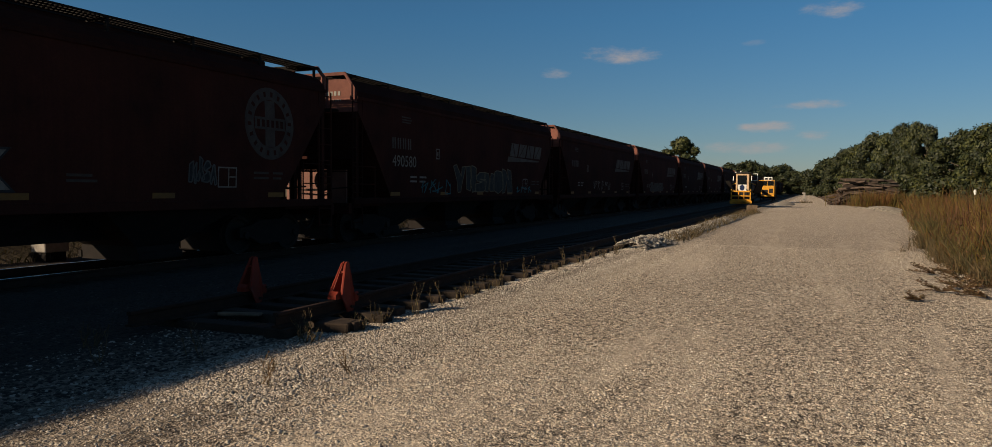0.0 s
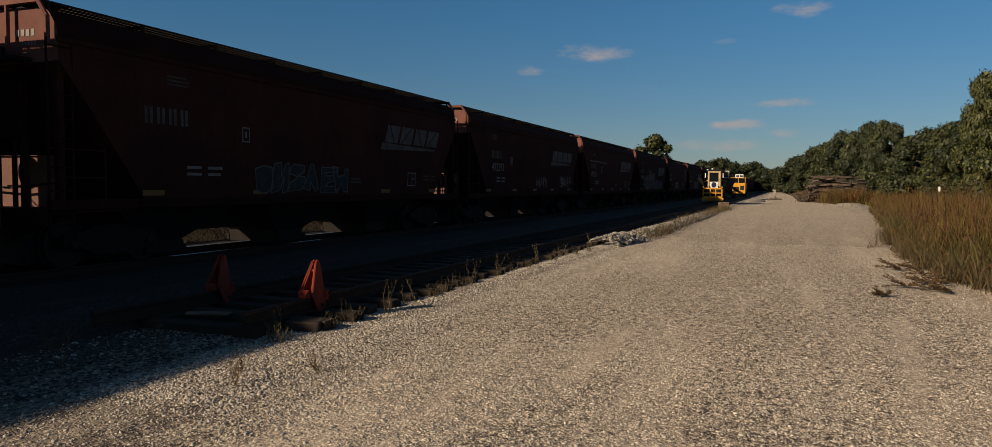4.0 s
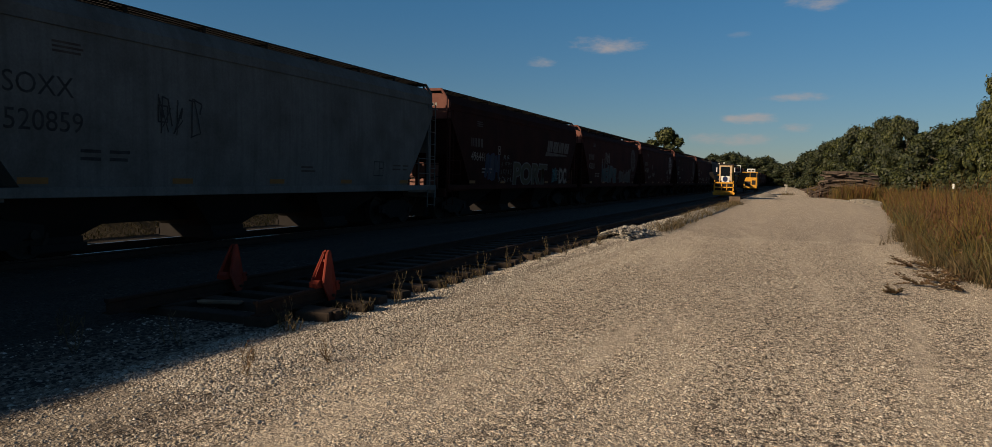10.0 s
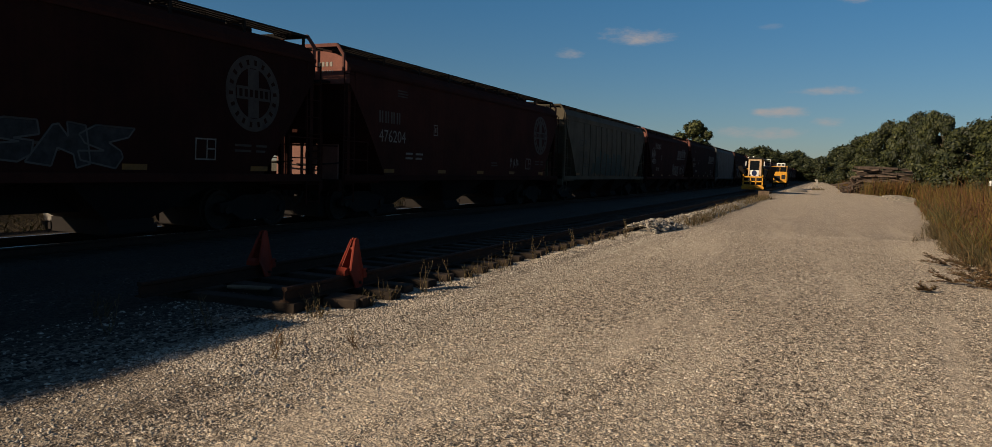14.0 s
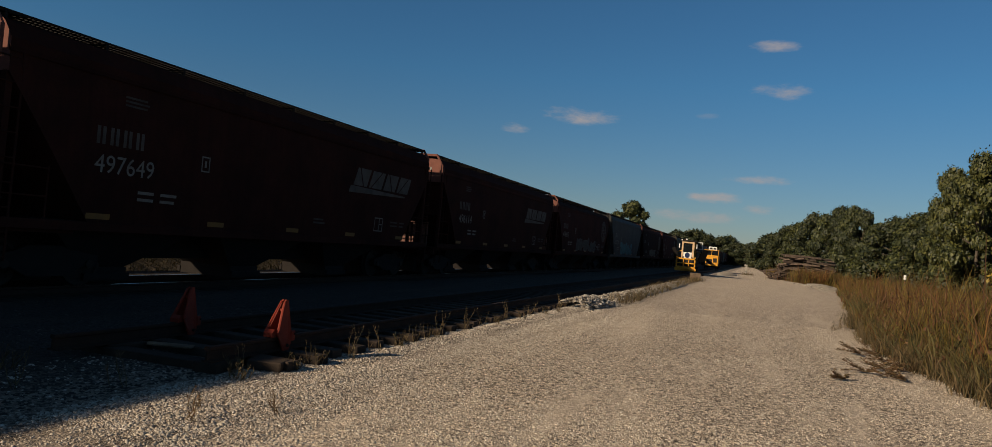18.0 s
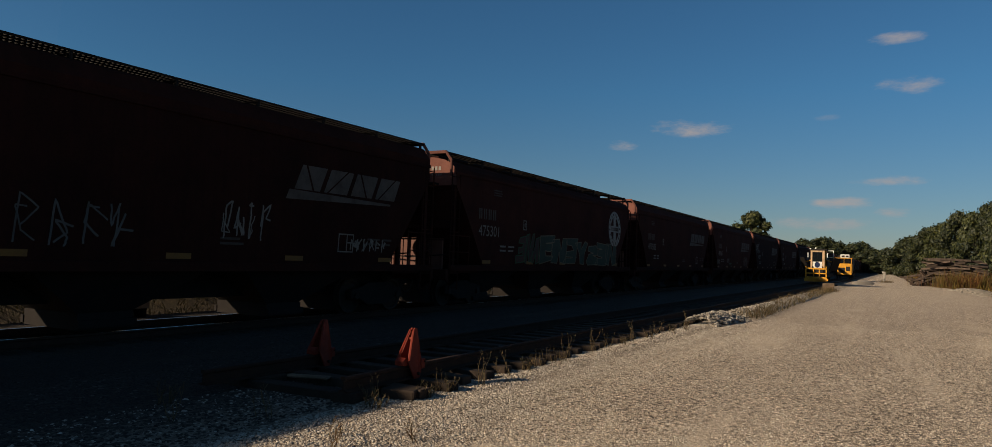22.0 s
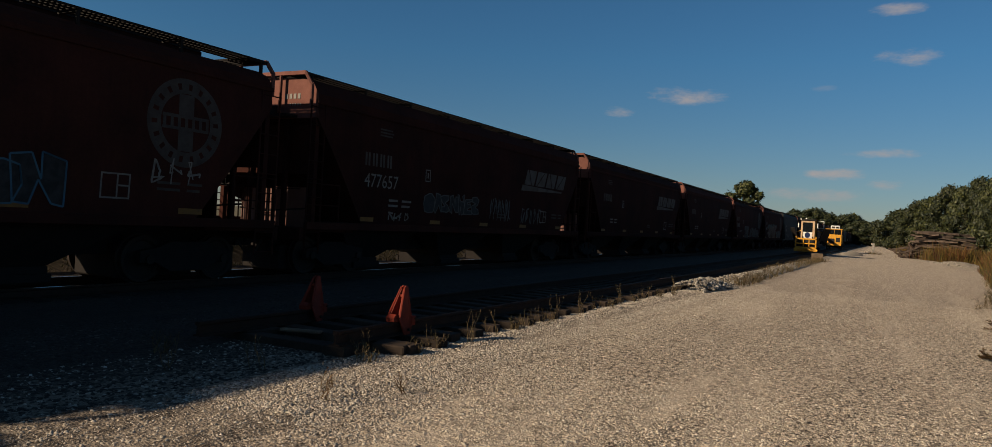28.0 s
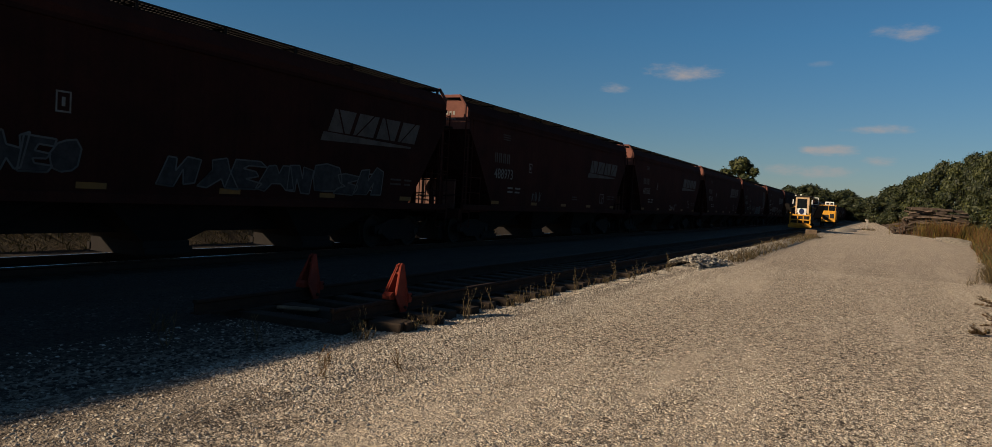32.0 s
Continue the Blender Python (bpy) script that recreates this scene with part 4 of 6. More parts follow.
# colour, mark and number, emblem, spray paint: kind, seed, start, foot, width, height, letters, colours
CARS = {
    -2: ("brown", "", "slant", [("letters", 21, 4.0, 1.45, 5.0, 0.8, 5, M_SILVER, M_INK)]),
    -1: ("brown", "", "slant", [("scrawl", 5, 6.0, 1.5, 4.0, 0.6, 5, M_PALE)]),
    0: ("brown", "490580", "slant", [("letters", 3, 6.0, 1.42, 5.2, 1.0, 5, M_CREAM, M_INK), ("scrawl", 4, 3.6, 1.4, 2.2, 0.5, 4, M_TEAL), ("scrawl", 6, 12.0, 1.4, 1.8, 0.3, 4, M_TEAL)]),
    1: ("round", "478042", "cross", [("words", 8, 5.6, 1.55, 2.6, 0.62, 5, M_PALE, M_INK, "SPOOK"), ("letters", 9, 11.9, 1.65, 0.75, 0.55, 3, M_SILVER, M_INK)]),
    2: ("brown", "480782", "slant", [("cloud", 11, 3.4, 1.40, 5.6, 1.35, 6, M_BLUEDARK), ("letters", 10, 3.6, 1.38, 5.2, 1.45, 5, M_SILVER, M_INK), ("letters", 12, 9.0, 1.38, 4.8, 0.9, 5, M_SILVER, M_BLUEDARK), ("scrawl", 12, 6.0, 2.75, 0.9, 0.55, 2, M_PALE)]),
    3: ("brown", "492316", "slant", [("line", 1, 1.5, 3.25, 4.6, 0.05, 1, M_PALE)]),
    4: ("brown", "492293", "slant", [("scrawl", 14, 8.4, 1.5, 1.9, 0.6, 5, M_PALE), ("scrawl", 15, 12.6, 1.55, 2.3, 0.65, 5, M_PALE)]),
    5: ("brown", "", "slant", [("letters", 16, 5.0, 1.4, 4.0, 0.8, 5, M_SILVER, M_INK)]),
    6: ("slate", "", "", []),
    7: ("round", "473029", "", [("scrawl", 17, 5.4, 1.6, 0.9, 0.5, 4, M_PALE), ("scrawl", 18, 7.0, 1.55, 1.1, 0.5, 4, M_PALE), ("scrawl", 19, 10.2, 1.5, 0.9, 0.7, 3, M_PALE), ("scrawl", 20, 13.5, 1.9, 1.3, 0.9, 2, M_SILVER)]),
    8: ("round", "479221", "cross", [("scrawl", 22, 13.7, 1.7, 1.0, 1.1, 3, M_PALE)]),
    9: ("round", "471680", "cross_white", [("scrawl", 23, 4.6, 1.9, 1.4, 0.4, 5, M_PALE), ("scrawl", 24, 12.2, 2.2, 0.9, 0.4, 3, M_PALE)]),
    10: ("round", "470311", "cross", [("letters", 25, 4.6, 1.38, 4.0, 1.25, 4, M_SILVER, M_TEALDARK), ("letters", 82, 9.6, 1.38, 3.8, 0.95, 4, M_SILVER, M_INK), ("scrawl", 26, 5.3, 2.6, 1.5, 0.8, 5, M_PALE), ("scrawl", 27, 12.6, 2.1, 1.0, 0.3, 5, M_SILVER)]),
    11: ("brown", "496441", "slant", [("words", 28, 6.45, 1.36, 4.9, 0.92, 4, M_OLIVEDARK, M_SILVER, "PORT"), ("scrawl", 29, 4.7, 1.40, 1.7, 0.24, 5, M_SILVER), ("scrawl", 79, 4.9, 1.72, 1.4, 0.26, 5, M_FAINT), ("scrawl", 80, 5.0, 2.06, 1.4, 0.22, 4, M_FAINT), ("scrawl", 81, 5.15, 2.34, 0.8, 0.24, 2, M_SILVER), ("letters", 30, 3.2, 1.5, 1.5, 1.1, 2, M_BLUE, M_BLUEDARK), ("words", 31, 13.3, 1.40, 1.2, 0.75, 2, M_PALE, M_INK, "DC"), ("scrawl", 32, 12.1, 1.4, 0.9, 0.8, 6, M_TEAL)]),
    12: ("grey", "SOXX 520859", "", [("scrawl", 33, 4.6, 2.3, 1.2, 0.85, 3, M_INK)]),
    13: ("brown", "481759", "slant", []),
    14: ("round", "483371", "slant", [("scrawl", 34, 1.2, 2.5, 1.2, 1.0, 5, M_PALE), ("scrawl", 35, 2.4, 3.35, 2.0, 0.45, 8, M_PALE), ("letters", 36, 9.2, 1.4, 2.6, 0.9, 4, M_PALE, M_INK), ("scrawl", 37, 12.4, 1.4, 2.2, 1.0, 6, M_SILVER), ("scrawl", 38, 13.4, 3.35, 1.3, 0.4, 4, M_SILVER)]),
    15: ("tan", "COER 311676", "", [("letters", 39, 5.0, 1.36, 5.8, 1.25, 6, M_TEALDARK, M_GREENDARK), ("letters", 40, 4.2, 1.36, 7.6, 0.75, 7, M_INK, M_GREENDARK)]),
    16: ("round", "476204", "cross", [("scrawl", 41, 11.0, 1.6, 0.9, 0.4, 3, M_PALE)]),
    17: ("round", "", "cross", [("letters", 42, 6.0, 1.4, 5.0, 0.9, 5, M_SILVER, M_INK)]),
    18: ("slate", "TILX 521724", "", [("letters", 43, 4.6, 1.38, 6.4, 1.15, 6, M_SKY, M_TEAL), ("letters", 44, 1.2, 2.2, 1.0, 0.9, 2, M_SILVER, M_INK)]),
    19: ("round", "474413", "cross", [("letters", 45, 5.2, 1.42, 4.2, 1.05, 4, M_SILVER, M_INK), ("letters", 46, 9.7, 1.42, 2.0, 0.8, 4, M_SILVER, M_INK), ("scrawl", 47, 12.0, 1.6, 0.8, 0.35, 4, M_PALE)]),
    20: ("brown", "496114", "slant", []),
    21: ("brown", "497649", "slant", []),
    22: ("brown", "497537", "slant", [("scrawl", 48, 0.9, 2.75, 1.6, 0.95, 5, M_PALE)]),
    23: ("brown", "489365", "slant", [("scrawl", 49, 1.6, 1.6, 0.9, 0.4, 4, M_PALE), ("scrawl", 50, 5.2, 1.7, 0.8, 0.4, 4, M_PALE), ("scrawl", 51, 6.0, 1.4, 1.2, 0.35, 3, M_GREEN), ("scrawl", 52, 12.2, 1.4, 2.0, 0.9, 5, M_SILVER)]),
    24: ("brown", "477905", "slant", []),
    25: ("round", "475301", "cross_white", [("letters", 53, 6.0, 1.38, 8.4, 1.15, 6, M_CREAM, M_GREENDARK), ("letters", 54, 4.2, 1.4, 1.8, 1.1, 2, M_GREEN, M_REDDARK)]),
    26: ("brown", "481691", "slant", [("scrawl", 55, 5.2, 1.5, 2.2, 0.85, 4, M_SILVER), ("scrawl", 56, 9.2, 1.75, 1.3, 0.8, 4, M_PALE), ("scrawl", 57, 13.1, 1.6, 1.5, 0.35, 6, M_PALE), ("scrawl", 58, 1.0, 2.6, 1.3, 1.0, 4, M_PALE)]),
    27: ("slate", "AOK 600240", "", [("scrawl", 59, 3.9, 1.5, 1.0, 0.7, 3, M_PALE), ("scrawl", 60, 5.1, 1.5, 1.4, 0.6, 4, M_PALE)]),
    28: ("round", "480087", "cross", [("cloud", 61, 3.0, 1.42, 7.4, 1.62, 6, M_TEALDARK), ("letters", 62, 3.7, 1.38, 6.2, 1.42, 5, M_PALE, M_REDDARK), ("letters", 63, 10.6, 1.38, 3.9, 0.95, 4, M_SILVER, M_TEALDARK)]),
    29: ("round", "475925", "cross", [("words", 64, 5.6, 1.36, 2.4, 0.95, 3, M_INK, M_SILVER, "THE"), ("letters", 65, 8.6, 1.36, 3.7, 0.9, 5, M_SILVER, M_INK), ("letters", 66, 12.4, 1.36, 1.8, 0.75, 3, M_SILVER, M_INK)]),
    32: ("brown", "477657", "slant", [("letters", 67, 4.6, 1.7, 3.2, 0.6, 6, M_SILVER, M_INK), ("scrawl", 68, 8.6, 1.55, 1.6, 0.8, 6, M_SILVER), ("scrawl", 69, 11.0, 1.5, 1.8, 0.6, 5, M_SILVER), ("scrawl", 70, 2.9, 1.4, 1.0, 0.25, 4, M_PALE)]),
    33: ("round", "475466", "cross", [("letters", 71, 8.4, 1.38, 3.6, 0.9, 4, M_SKY, M_INK), ("scrawl", 72, 4.3, 1.7, 0.9, 0.6, 4, M_PALE), ("scrawl", 73, 13.6, 1.9, 1.2, 0.5, 3, M_PALE), ("scrawl", 74, 6.0, 1.4, 3.2, 0.8, 5, M_SILVER)]),
    34: ("brown", "487162", "slant", []),
    35: ("brown", "481515", "slant", [("scrawl", 75, 7.8, 1.36, 1.5, 0.35, 5, M_PALE)]),
    36: ("brown", "488973", "slant", [("scrawl", 76, 5.0, 1.5, 0.9, 0.4, 3, M_SILVER)]),
    37: ("brown", "", "slant", [("letters", 77, 6.6, 1.45, 6.6, 0.7, 7, M_SILVER, M_INK), ("letters", 78, 2.8, 1.6, 2.2, 0.7, 4, M_SILVER, M_INK)]),
}


def letter_car(car, number, emblem, sprays, dark_text=False, at=2.35):
    """Marks, numbers, emblem and spray paint on the side that faces the road; starts are metres from the near end."""
    ink = M_INK if dark_text else M_PALE
    y_of = lambda s: s - BODY_END
    mark, _, digits = number.rpartition(" ")
    if mark:
        tagged(part("reporting_mark", lay_on_side(text_mesh(mark, 0.50), y_of(at), 2.86, squeeze=0.95), ink, car), kind="stuff")
    else:
        tagged(part("reporting_mark", lay_on_side(bars([(0.31 * i + k, 0.31 * i + k + 0.075, 0.0, 0.34) for i in range(4) for k in (0.0, 0.125)]), y_of(at), 2.80), ink if dark_text else M_LOGO, car), kind="stuff")
    if digits:
        tagged(part("car_number", lay_on_side(text_mesh(digits, 0.50), y_of(at), 2.26, squeeze=0.98), ink, car), kind="stuff")
    tagged(part("data_lettering", lay_on_side(bars([(0.0, 0.42, 0.30, 0.36), (0.6, 1.05, 0.30, 0.36), (0.0, 0.42, 0.16, 0.22), (0.6, 1.0, 0.16, 0.22)]), y_of(2.9), 1.62), ink, car), kind="stuff")
    tagged(part("upper_lettering", lay_on_side(bars([(0, 0.55, 0.16, 0.20), (0, 0.6, 0.08, 0.12), (0, 0.55, 0, 0.04)]), y_of(2.4), 3.62), M_FAINT, car), kind="stuff")
    part("test_label", lay_on_side(bars([(0, 0.26, 0, 0.03), (0, 0.26, 0.32, 0.35), (0, 0.03, 0.03, 0.32), (0.23, 0.26, 0.03, 0.32), (0.1, 0.16, 0.1, 0.25)]), y_of(4.6), 2.58), ink, car)
    part("data_panel", lay_on_side(bars([(0, 0.56, 0, 0.03), (0, 0.56, 0.42, 0.45), (0, 0.03, 0.03, 0.42), (0.53, 0.56, 0.03, 0.42), (0.30, 0.33, 0.03, 0.42), (0.33, 0.53, 0.22, 0.25)]), y_of(12.7), 1.58), ink, car)
    tagged(part("side_lettering", lay_on_side(bars([(0, 0.5, 0.24, 0.29), (0.65, 1.0, 0.24, 0.29), (0, 0.5, 0.12, 0.17), (0.65, 0.95, 0.12, 0.17), (-4.6, -4.0, 0.0, 0.05), (-4.6, -4.1, 0.1, 0.15)]), y_of(13.8), 1.66), M_FAINT, car), kind="stuff")
    for y in (1.75, 5.0, 8.0, 11.0, 14.3):
        part("reflector", lay_on_side(bars([(0, 0.55, 0, 0.11)]), y_of(y), 1.36, 0.008), M_OCHRE, car)
    pale = M_EMBLEM if emblem.endswith("white") else ink
    if emblem.startswith("slant"):
        tagged(part("emblem", lay_on_side(slant_logo(), y_of(10.9), 2.72), pale if emblem.endswith("white") else M_LOGO, car), kind="stuff")
    elif emblem.startswith("cross"):
        tagged(part("emblem", lay_on_side(cross_logo(), y_of(14.35), 3.08), pale if emblem.endswith("white") else M_FAINT, car), kind="stuff")
    for kind, seed, start, foot, w, h, n, *cols in sprays:
        if kind == "letters":
            shapes = spray_shapes(seed, w, h, n + 1)
            tagged(part("spray_fill", lay_on_side(spray_fill(shapes), y_of(start), foot, 0.010), cols[1], car), kind="stuff")
            tagged(part("spray_outline", lay_on_side(spray_edges(shapes, 0.032), y_of(start), foot, 0.016), cols[0], car), kind="stuff")
        elif kind == "cloud":
            tagged(part("spray_cloud", lay_on_side(spray_cloud(seed, w, h), y_of(start), foot, 0.007), cols[0], car), kind="stuff")
        elif kind == "words":
            tagged(part("spray_outline", lay_on_side(fat_words(cols[2], w, h, 0.05), y_of(start), foot, 0.010), cols[1], car), kind="stuff")
            tagged(part("spray_word", lay_on_side(fat_words(cols[2], w, h, 0.0), y_of(start), foot, 0.015), cols[0], car), kind="stuff")
        elif kind == "line":
            tagged(part("spray_line", lay_on_side(bars([(0, w * 0.6, 0, h), (w * 0.6, w, -0.03, h - 0.04)]), y_of(start), foot, 0.010), cols[0], car), kind="stuff")
        else:
            tagged(part("spray_tag", lay_on_side(scrawl(seed, w, h, n, 0.036), y_of(start), foot, 0.010), cols[0], car), kind="stuff")


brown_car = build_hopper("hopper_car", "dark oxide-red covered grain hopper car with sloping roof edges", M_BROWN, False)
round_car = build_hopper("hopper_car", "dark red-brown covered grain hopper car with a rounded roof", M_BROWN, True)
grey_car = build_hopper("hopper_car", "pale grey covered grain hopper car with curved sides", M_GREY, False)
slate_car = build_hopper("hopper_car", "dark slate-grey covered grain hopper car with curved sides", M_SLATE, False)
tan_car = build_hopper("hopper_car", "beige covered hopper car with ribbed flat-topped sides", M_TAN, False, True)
MODELS = {"brown": brown_car, "round": round_car, "grey": grey_car, "slate": slate_car, "tan": tan_car}
NUMBER_AT = {4: 2.3, 12: 1.5, 13: 1.25, 22: 2.1, 29: 1.25}
FIRST, LAST = -16, 39
train = {}
for j in range(FIRST, LAST + 1):
    colour, number, emblem, sprays = CARS.get(j, ("brown", "", "slant", []))
    train[j] = copy_thing(MODELS[colour], pose(TRACK_X, -PITCH * j, RAIL_Z))
    letter_car(train[j], number, emblem, sprays, colour in ("grey", "tan"), NUMBER_AT.get(j, {"round": 1.4, "brown": 1.8}.get(colour, 2.0)))
    if sprays:
        tagged(train[j], {"brown": "dark oxide-red", "round": "dark red-brown", "grey": "pale grey", "slate": "dark slate-grey", "tan": "ribbed beige"}[colour] + " covered hopper car with graffiti along its side")
for ob in MODELS.values():
    for o in (*ob.children_recursive, ob):
        bpy.data.objects.remove(o)


# ---- wheel stops at the end of the siding ----
def wheel_stop():
    stop = thing("wheel_stop", "orange cast steel wheel stop clamped on a rusty rail end", "wheel stop", "wheel stops")
    outline = [(-0.03, -0.20), (-0.13, -0.02), (-0.17, 0.05), (-0.15, 0.08), (-0.02, 0.41), (0.02, 0.46), (0.06, 0.45), (0.085, 0.22), (0.10, 0.04), (0.09, -0.10), (0.04, -0.20)]
    for s in (-1, 1):
        bm = bmesh.new()
        n = len(outline)
        lean = lambda z: s * (0.088 - 0.165 * max(0.0, min(z, 0.40)))
        rings = []
        for t in (-0.011, 0.011):
            rings.append([bm.verts.new((lean(z) + t, y, z)) for y, z in outline])
        for i in range(n):
            bm.faces.new((rings[0][i], rings[0][(i + 1) % n], rings[1][(i + 1) % n], rings[1][i]))
        bm.faces.new(rings[0][::-1])
        bm.faces.new(rings[1])
        cheek = part("side_plate", bm, M_ORANGE, stop)
        # raised edge along the sloping front of the plate
        part("edge_rib", rods(((lean(0.05) * 1.25, -0.16, 0.06), (lean(0.43) * 1.2, 0.0, 0.44), 0.016), n=6), M_ORANGE, cheek)
    part("cross_web", boxes((-0.03, 0.03, -0.035, 0.05, 0.315, 0.345)), M_ORANGE, stop)
    part("base_web", boxes((-0.08, 0.08, -0.12, 0.08, 0.01, 0.04)), M_ORANGE, stop)
    bm = bmesh.new()
    slab(bm, [(-0.24, 0.005), (-0.10, 0.005), (-0.10, 0.05), (-0.13, 0.09), (-0.19, 0.10), (-0.24, 0.06)], "x", -0.065, 0.065)
    part("wheel_shoe", bm, M_ORANGE, stop)
    for x in (-0.085, 0.085):
        part("rear_lug", boxes((x - 0.02, x + 0.02, 0.08, 0.17, -0.06, 0.07), bevel=0.012), M_ORANGE, stop)
    part("clamp_bolt", rods(((-0.12, 0.03, -0.11), (0.12, 0.03, -0.11), 0.02), n=6), M_RUST, stop)
    part("clamp_bolt", rods(((-0.12, 0.15, 0.03), (0.12, 0.15, 0.03), 0.016), n=6), M_RUST, stop)
    return stop


stop_a = wheel_stop()
stop_a.matrix_world = pose(STUB_X + 0.7535, 7.86, STUB_TOP + 0.172, 0, 0, -4)
copy_thing(stop_a, pose(STUB_X - 0.7535, 7.88, STUB_TOP + 0.172, 0, 0, 3))


def old_timber(label, x0, y0, z0, length, w, h, turn, material=None, tip=0.0):
    bm = boxes((-length / 2, length / 2, -w / 2, w / 2, 0, h), bevel=0.012)
    rnd = random.Random(int(1000 * x0 + y0))
    for v in bm.verts:
        v.co += Vector([rnd.uniform(-0.008, 0.008) for _ in range(3)])
    ob = part("timber", bm, material or M_WOOD)
    ob.matrix_world = pose(x0, y0, z0, 0, tip, turn)
    return tagged(ob, label, "timber", "loose timbers at the siding's end")


old_timber("dark weathered sleeper lying across the siding's end", -6.50, 6.68, 0.0, 2.1, 0.24, 0.11, 4)
old_timber("blackened timber block under the near rail end", -5.56, 6.78, 0.0, 0.30, 0.50, STUB_TOP, 8)
old_timber("blackened timber block under the far rail end", -7.05, 6.85, 0.0, 0.32, 0.5, STUB_TOP, -6)
old_timber("split sleeper end lying in the gravel", -5.18, 7.18, -0.02, 0.42, 0.24, 0.15, 12)
old_timber("short grey plank lying between the rails", -6.55, 7.12, 0.115, 0.55, 0.14, 0.03, 18, M_WOODOLD)
old_timber("weathered timber stump beside the siding", -4.45, 60.2, -0.05, 0.75, 0.6, 0.62, 10, M_WOODOLD)


# ---- track machines standing on the siding ----
M_CABPALE = paint("pale_cab_paint", (0.58, 0.40, 0.24), (0.36, 0.24, 0.14), 0.5, 0.0, 3.0, 0.3)


def wheel_pair(parent, y, r=0.38):
    for s in (-1, 1):
        bm = bmesh.new()
        lathe(bm, [(s * 0.69, r + 0.03), (s * 0.72, r), (s * 0.83, r), (s * 0.83, r * 0.75), (s * 0.78, r * 0.7), (s * 0.80, 0.1), (s * 0.9, 0.08)], "x", 18, (0, y, r))
        part("wheel", bm, M_WHEEL, parent)
    part("axle", rods(((-0.69, y, r), (0.69, y, r), 0.06)), M_DARK, parent)


def regulator():
    t = thing("ballast_regulator", "yellow ballast regulator with a glazed cab and front plough", "track machine")
    part("chassis", boxes((-1.1, 1.1, 0.6, 7.2, 0.55, 0.85), bevel=0.02), M_DARK, t)
    wheel_pair(t, 1.7)
    wheel_pair(t, 5.9)
    # front plough in yellow
    bm = bmesh.new()
    slab(bm, [(-1.25, 0.08), (1.15, 0.08), (1.25, 0.30), (0.95, 0.52), (-0.95, 0.55), (-1.30, 0.34)], "y", -0.62, -0.52)
    part("plough_blade", bm, M_YELLOW, t)
    bm = bmesh.new()
    slab(bm, [(-1.15, 0.10), (0.0, 0.34), (1.1, 0.10), (1.1, 0.16), (0.0, 0.48), (-1.15, 0.16)], "y", -0.95, -0.62)
    part("plough_wing", bm, M_YELLOW, t)
    part("plough_frame", boxes((-1.2, 1.1, -0.5, -0.38, 1.22, 1.36), (-1.2, 1.1, -0.5, -0.38, 0.80, 0.90), (-1.2, -1.06, -0.5, -0.38, 0.5, 1.5), (0.96, 1.1, -0.5, -0.38, 0.5, 1.5), (-0.35, -0.25, -0.5, -0.40, 0.55, 1.3), (0.25, 0.35, -0.5, -0.40, 0.55, 1.3), bevel=0.015), M_YELLOW, t)
    part("lift_cylinder", rods(((-0.8, -0.4, 0.7), (-0.5, 0.6, 1.5), 0.06), ((0.8, -0.4, 0.7), (0.5, 0.6, 1.5), 0.06)), M_DARK, t)
    # cab: posts, pale lower panel, glass
    cab = part("cab", boxes((-0.75, 0.75, 0.62, 2.4, 0.85, 1.32), bevel=0.02), M_BLACK, t)
    part("front_panel", boxes((-0.52, 0.48, 0.57, 0.62, 1.34, 1.95), bevel=0.01), M_WHITE, cab)
    bm = bmesh.new()
    lathe(bm, [(0.55, 0.28), (0.566, 0.28)], "y", 24, (-0.03, 0, 1.66))
    part("round_badge", bm, M_BLUE, cab, "blue disc on the white panel")
    for x0, x1 in ((-0.75, -0.56), (0.50, 0.75)):
        part("cab_post", boxes((x0, x1, 0.58, 0.74, 1.32, 3.05), bevel=0.02), M_CABPALE, cab)
        part("cab_post", boxes((x0, x1, 2.26, 2.4, 1.32, 3.05), bevel=0.02), M_YELLOW, cab)
    part("window_header", boxes((-0.56, 0.50, 0.58, 0.70, 2.86, 3.05), bevel=0.01), M_CABPALE, cab)
    part("windscreen", boxes((-0.56, 0.50, 0.63, 0.65, 1.96, 2.86)), M_GLASS, cab)
    part("side_window", boxes((0.64, 0.66, 0.74, 2.26, 1.6, 2.9)), M_GLASS, cab)
    part("side_window", boxes((-0.66, -0.64, 0.74, 2.26, 1.6, 2.9)), M_GLASS, cab)
    part("rear_wall", boxes((-0.6, 0.6, 2.3, 2.36, 1.3, 3.0)), M_BLACK, cab)
    part("cab_roof", boxes((-0.95, 0.95, 0.45, 2.55, 3.05, 3.17), bevel=0.03), M_BLACK, cab)
    part("work_lamp", boxes((-0.30, -0.14, 0.44, 0.56, 3.17, 3.30), bevel=0.02), M_WHITE, cab)
    part("work_lamp", boxes((-0.85, -0.70, 0.44, 0.56, 3.10, 3.22), bevel=0.02), M_WHITE, cab)
    part("mirror", boxes((-1.08, -0.98, 0.5, 0.56, 2.35, 2.8), bevel=0.01), M_WHITE, cab)
    part("mirror", boxes((0.98, 1.08, 0.5, 0.56, 2.35, 2.8), bevel=0.01), M_WHITE, cab)
    # engine house and side wings behind
    part("engine_house", boxes((-0.85, 0.85, 2.6, 6.3, 0.85, 2.2), bevel=0.05), M_BLACK, t)
    part("radiator_grille", boxes((-0.7, 0.7, 6.3, 6.36, 1.0, 2.0)), M_BLACK, t)
